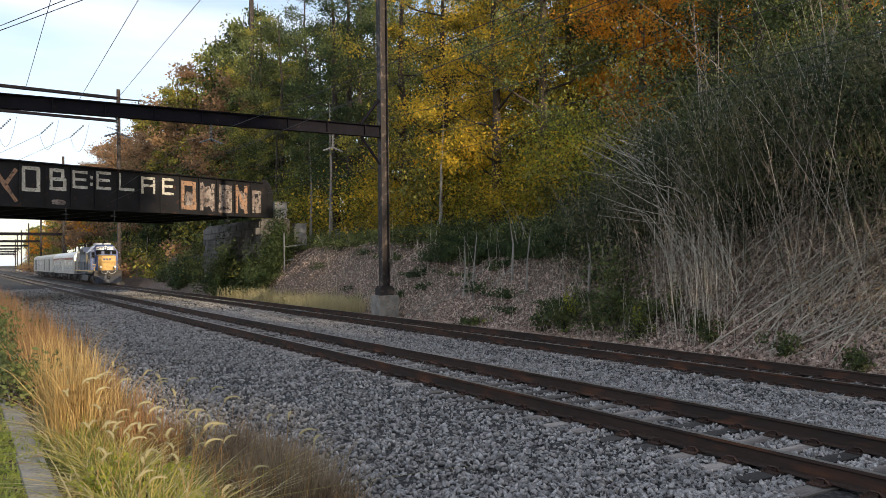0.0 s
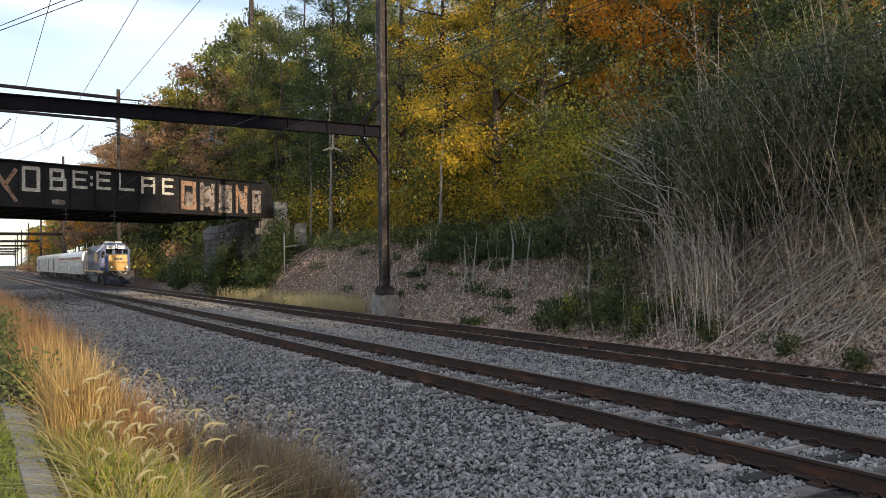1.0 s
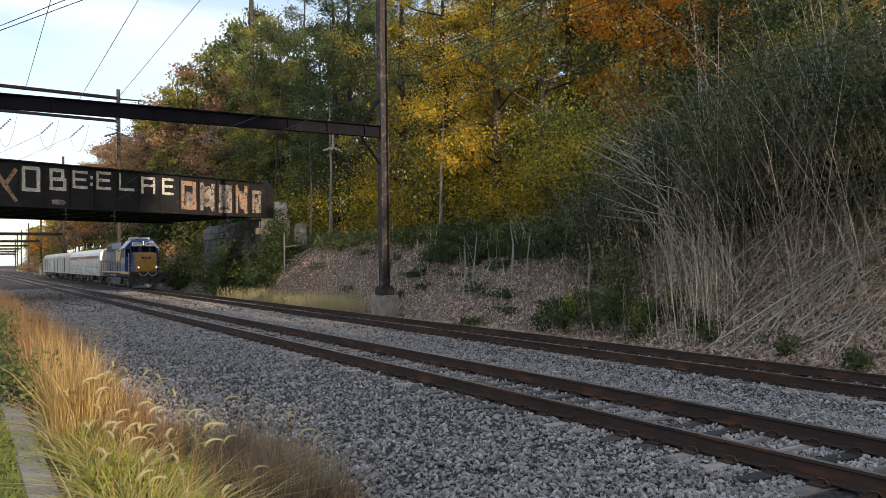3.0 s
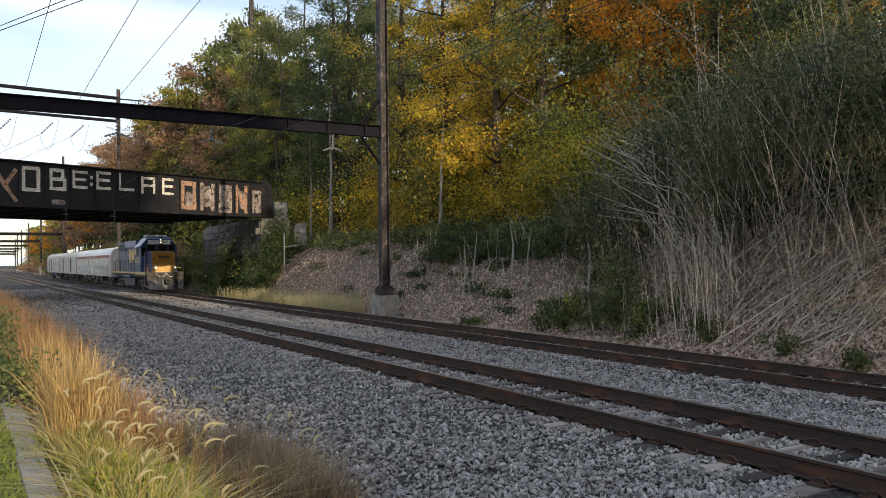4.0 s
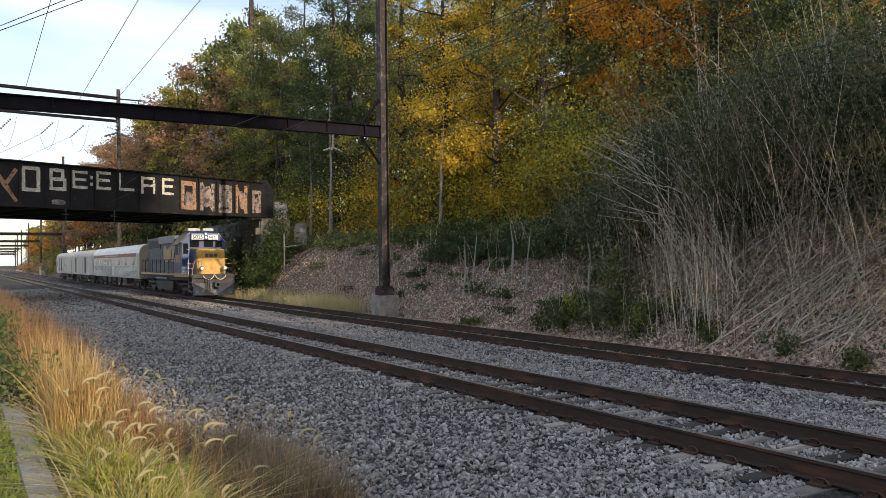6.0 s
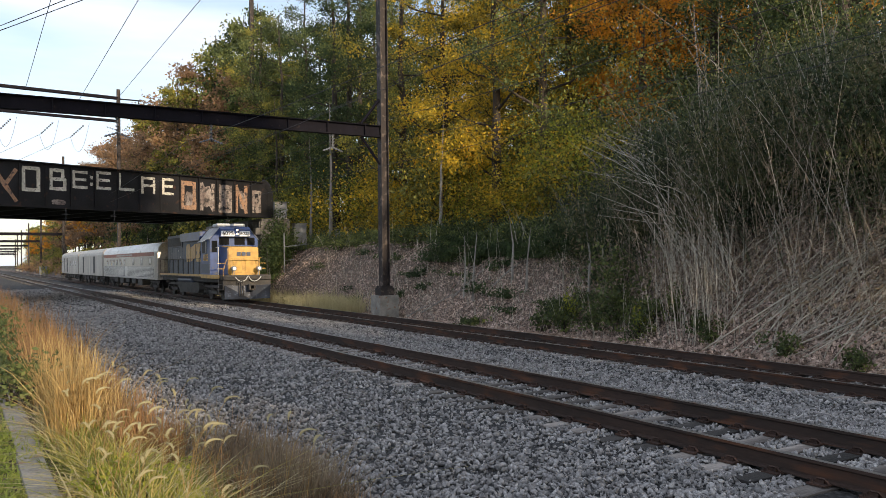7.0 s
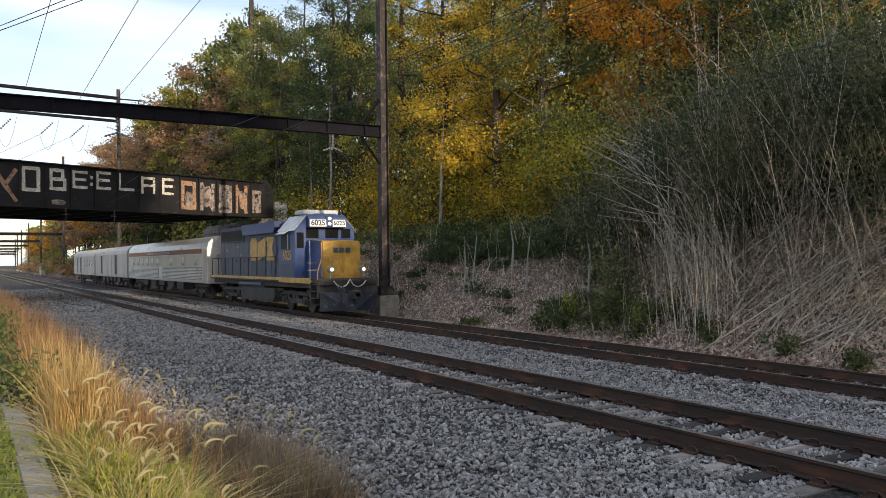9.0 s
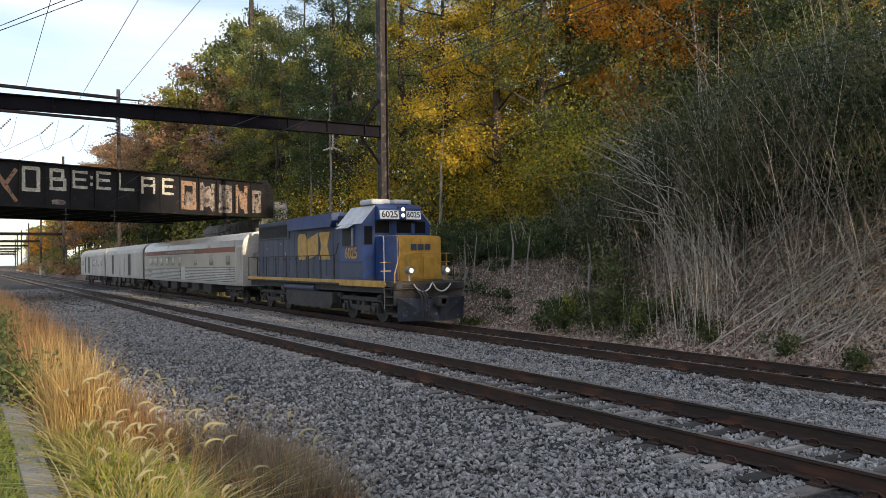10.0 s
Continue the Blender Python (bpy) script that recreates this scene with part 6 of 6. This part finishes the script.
    tagged(leaves_mesh("dry_bamboo_leaves", np.array(pts), RNG.uniform(0.1, 0.24, n), L_TAN, slim=0.25, droop=0.6), "dry tan bamboo leaves hanging among the canes", "bamboo", kind="stuff")


build_bamboo()


# ---- litter and grasses ----
def build_litter():
    n = 62000
    px = RNG.uniform(420, 1600, n)
    x = 17.5 + 5.2 * RNG.random(n)
    pts = []
    for a, b in zip(px, x):
        gx, gy = at_bearing(a, b)
        pts.append((gx, gy, ground_z(gx, gy) + 0.02 + 0.05 * RNG.random()))
    tagged(leaves_mesh("leaf_litter", np.array(pts), RNG.uniform(0.05, 0.15, n), L_LITTER, droop=0.0), "brown fallen leaves covering the bank", "leaf litter", kind="stuff")
    # fallen branches
    rnd = random.Random(5)
    for px, x, ln in ((720, 18.3, 1.6), (745, 18.6, 2.2), (800, 19.5, 2.4), (330, 18.4, 3.5), (345, 18.8, 3.0), (870, 19.8, 2.0)):
        gx, gy = at_bearing(px, x)
        bm = bmesh.new()
        z = ground_z(gx, gy)
        a = rnd.uniform(-0.6, 0.6)
        e = (gx + ln * 0.5, gy - ln * math.cos(a) * 0.7)
        tube(bm, [(gx, gy, z + 0.08), (gx + ln * 0.25, gy - ln * 0.35, ground_z(gx + ln * 0.25, gy - ln * 0.35) + 0.18), (*e, ground_z(*e) + 0.15)], 0.045, 0.02, 6)
        tagged(part("fallen_branch", bm, M_BARKPALE), "pale bare branch lying on the bank", "branch", "fallen branches")
    bm = bmesh.new()
    for i in range(760):
        px, x = rnd.uniform(560, 1260), rnd.uniform(17.9, 21.5)
        gx, gy = at_bearing(px, x)
        z = ground_z(gx, gy)
        h = rnd.uniform(0.25, 1.0) if i % 4 else rnd.uniform(1.0, 2.6)
        lean = (rnd.gauss(0, 0.3), rnd.gauss(0, 0.3))
        tube(bm, [(gx, gy, z - 0.05), (gx + lean[0] * h * 0.4, gy + lean[1] * h * 0.4, z + h * 0.6), (gx + lean[0] * h, gy + lean[1] * h, z + h)], 0.008, 0.003, 3)
    tagged(part("dry_stems", bm, M_CANE), "thin dry weed stems standing on the bank", "weeds", kind="stuff")
    # thin saplings on the bank
    for px, x, ln in ((820, 19.5, 2.8), (835, 19.2, 3.0), (905, 20, 3.1), (930, 19.8, 2.6), (780, 24, 8), (258, 20.5, 4.2), (550, 24, 9), (1040, 19.5, 3.5), (585, 24, 11)):
        gx, gy = at_bearing(px, x)
        z = ground_z(gx, gy)
        bm = bmesh.new()
        tube(bm, [(gx, gy, z - 0.1), (gx + 0.1, gy, z + ln * 0.5), (gx + rnd.uniform(-0.4, 0.4), gy, z + ln)], 0.03 + 0.012 * ln, 0.012, 6)
        tagged(part("sapling", bm, M_BARKPALE), "thin pale bare sapling stem on the bank", "sapling", "saplings")


build_litter()


def grass_patch(name, n, x0, x1, y0, y1, h0, h1, material, label, width=0.006, lean=0.25, clump=0.0, thin=None):
    x = RNG.uniform(x0, x1, n)
    y = y0 + (y1 - y0) * RNG.random(n) ** 1.5
    if clump:
        k = max(3, n // 40)
        cx, cy = RNG.uniform(x0, x1, k), y0 + (y1 - y0) * RNG.random(k) ** 1.5
        pick = RNG.integers(0, k, n)
        x, y = cx[pick] + RNG.normal(size=n) * clump, cy[pick] + RNG.normal(size=n) * clump
    tall = RNG.uniform(h0, h1, n)
    if clump:
        tall *= RNG.uniform(0.5, 1.15, k)[pick]
    z = np.array([ground_z(a, b) for a, b in zip(x, y)]) - 0.01
    ob = blades_mesh(name, np.stack([x, y, z], 1), tall, material, width, lean)
    tagged(ob, label, "grass", kind="stuff")


def foxtail(x, y, h, a):
    """One foxtail: a thin stalk bent over into a furry seed head."""
    z = ground_z(x, y)
    d = Vector((math.cos(a), math.sin(a), 0))
    b = Vector((x, y, z))
    s = [b, b + Vector((0, 0, h * 0.5)) + d * 0.03, b + Vector((0, 0, h * 0.92)) + d * 0.10, b + Vector((0, 0, h)) + d * 0.14]
    f = empty("foxtail", x, y, z)
    tagged(f, "straw-coloured foxtail grass with a bent furry seed head", "foxtail", "foxtails in the verge")
    bm = bmesh.new()
    tube(bm, [p - b for p in s], 0.0025, 0.0015, 4)
    part("stalk", bm, L_STRAW, f)
    bm = bmesh.new()
    head = [s[-1] - b + d * (0.055 * (1 - math.cos(q)) + 0.006 * q) + Vector((0, 0, 0.04 * math.sin(q))) for q in [k * 0.33 for k in range(8)]]
    rr = [0.003, 0.007, 0.0095, 0.010, 0.0095, 0.008, 0.006, 0.003]
    sides = 6
    rings = []
    for p, r in zip(head, rr):
        rings.append([bm.verts.new(p + Vector((math.cos(k * 1.047) * r, math.sin(k * 1.047) * r * 0.8, math.sin(k * 1.047) * r * 0.6))) for k in range(sides)])
    for r1, r2 in zip(rings, rings[1:]):
        for k in range(sides):
            bm.faces.new((r1[k], r1[(k + 1) % sides], r2[(k + 1) % sides], r2[k]))
    for p, r in zip(head, rr):
        for k in range(14):
            v = Vector((random.gauss(0, 1), random.gauss(0, 1), random.gauss(0, 1))).normalized()
            e = v.orthogonal().normalized() * 0.0012
            bm.faces.new([bm.verts.new(p + e), bm.verts.new(p - e), bm.verts.new(p + v * (r + 0.011))])
    part("seed_head", bm, L_PALE, f)


def build_grass():
    grass_patch("red_grass", 4200, 0.85, 1.5, 11.5, 34, 0.5, 1.3, L_RUSTY, "tall reddish-brown dry grass along the verge", 0.006, 0.14, 0.09)
    grass_patch("dry_grass", 2600, 0.84, 1.4, 8.2, 13, 0.4, 1.1, L_STRAW, "tall golden dry grass along the verge", 0.005, 0.2, 0.06)
    grass_patch("stem_grass", 1200, 1.2, 1.7, 7.2, 10.5, 0.35, 0.85, L_RUSTY, "upright brown grass stems by the ballast", 0.005, 0.16, 0.05)
    grass_patch("verge_grass", 5200, 0.86, 1.2, 4.6, 9.8, 0.15, 0.5, L_LIME, "yellow-green meadow grass in sunlight", 0.0065, 0.6, 0.05)
    grass_patch("straw_blades", 3000, 0.84, 1.5, 4.8, 9.5, 0.15, 0.45, L_PALE, "bleached straw blades lying among the green", 0.006, 0.9, 0.08)
    grass_patch("foxtail_blades", 3000, 0.84, 1.35, 4.6, 9.0, 0.08, 0.3, L_LIME, "broad arching foxtail grass blades", 0.009, 1.1, 0.05)
    grass_patch("thatch", 6000, 0.72, 1.85, 4.4, 14, 0.05, 0.22, L_TAN, "brown thatch at the foot of the tall grass", 0.006, 0.9, 0.1)
    grass_patch("low_grass", 3000, 0.72, 1.7, 4.4, 9, 0.06, 0.22, L_TURF, "short green grass among the taller stems", 0.007, 0.6, 0.12)
    grass_patch("turf", 13000, -0.5, 0.40, 4.8, 12, 0.03, 0.10, L_LAWN, "mown green grass beside the edging", 0.009, 0.9, 0.16)
    grass_patch("brown_grass", 4600, 1.95, 2.8, 5.9, 8.0, 0.2, 0.8, L_TAN, "dry brown grass tufts at the ballast edge", 0.005, 0.26, 0.08)
    grass_patch("brown_stems", 900, 1.7, 3.0, 5.6, 8.4, 0.3, 0.8, L_RUSTY, "thin reddish dry stems over the tufts", 0.003, 0.2, 0.12)
    grass_patch("edge_weeds", 2400, 1.5, 2.3, 5.4, 7.6, 0.08, 0.3, L_TURF, "low green weeds on the ballast shoulder", 0.009, 0.7, 0.12)
    grass_patch("shoulder_grass", 800, 1.6, 2.2, 8, 16, 0.1, 0.5, L_TAN, "thin dry grass tufts along the ballast shoulder", 0.004, 0.3, 0.08)
    grass_patch("trackside_grass", 9000, 16.9, 18.3, 38.5, 60, 0.5, 1.15, L_PALE, "pale yellow grass at the foot of the bank", 0.012, 0.25, 0.3)
    rnd = random.Random(9)
    for i in range(88):
        y = rnd.uniform(5.0, 9.0)
        x = rnd.uniform(0.75, 1.6) if i % 5 else rnd.uniform(1.6, 2.1)
        foxtail(x, y, rnd.uniform(0.35, 0.85), rnd.uniform(-0.8, 2.2))


build_grass()


# ---- what moves ----
def front_at(t):
    s = 10 - t
    return FRONT + SPEED * s + ACC * s * s / 2


def on_line(y):
    return Matrix.Translation((XF + bend(y), y, 0)) @ Matrix.Rotation(-math.atan(CURVE * max(0, y - CURVE_Y)), 4, "Z")


def motions():
    for thing, back in TRAIN:
        walk(thing, [(k * 0.5, on_line(front_at(k * 0.5) + back)) for k in range(21)])
    for w, y, r in WHEELS:
        walk(w, [(k * 0.1, pose(0, y, r, math.degrees((front_at(0) - front_at(k * 0.1)) / r))) for k in range(101)])


motions()
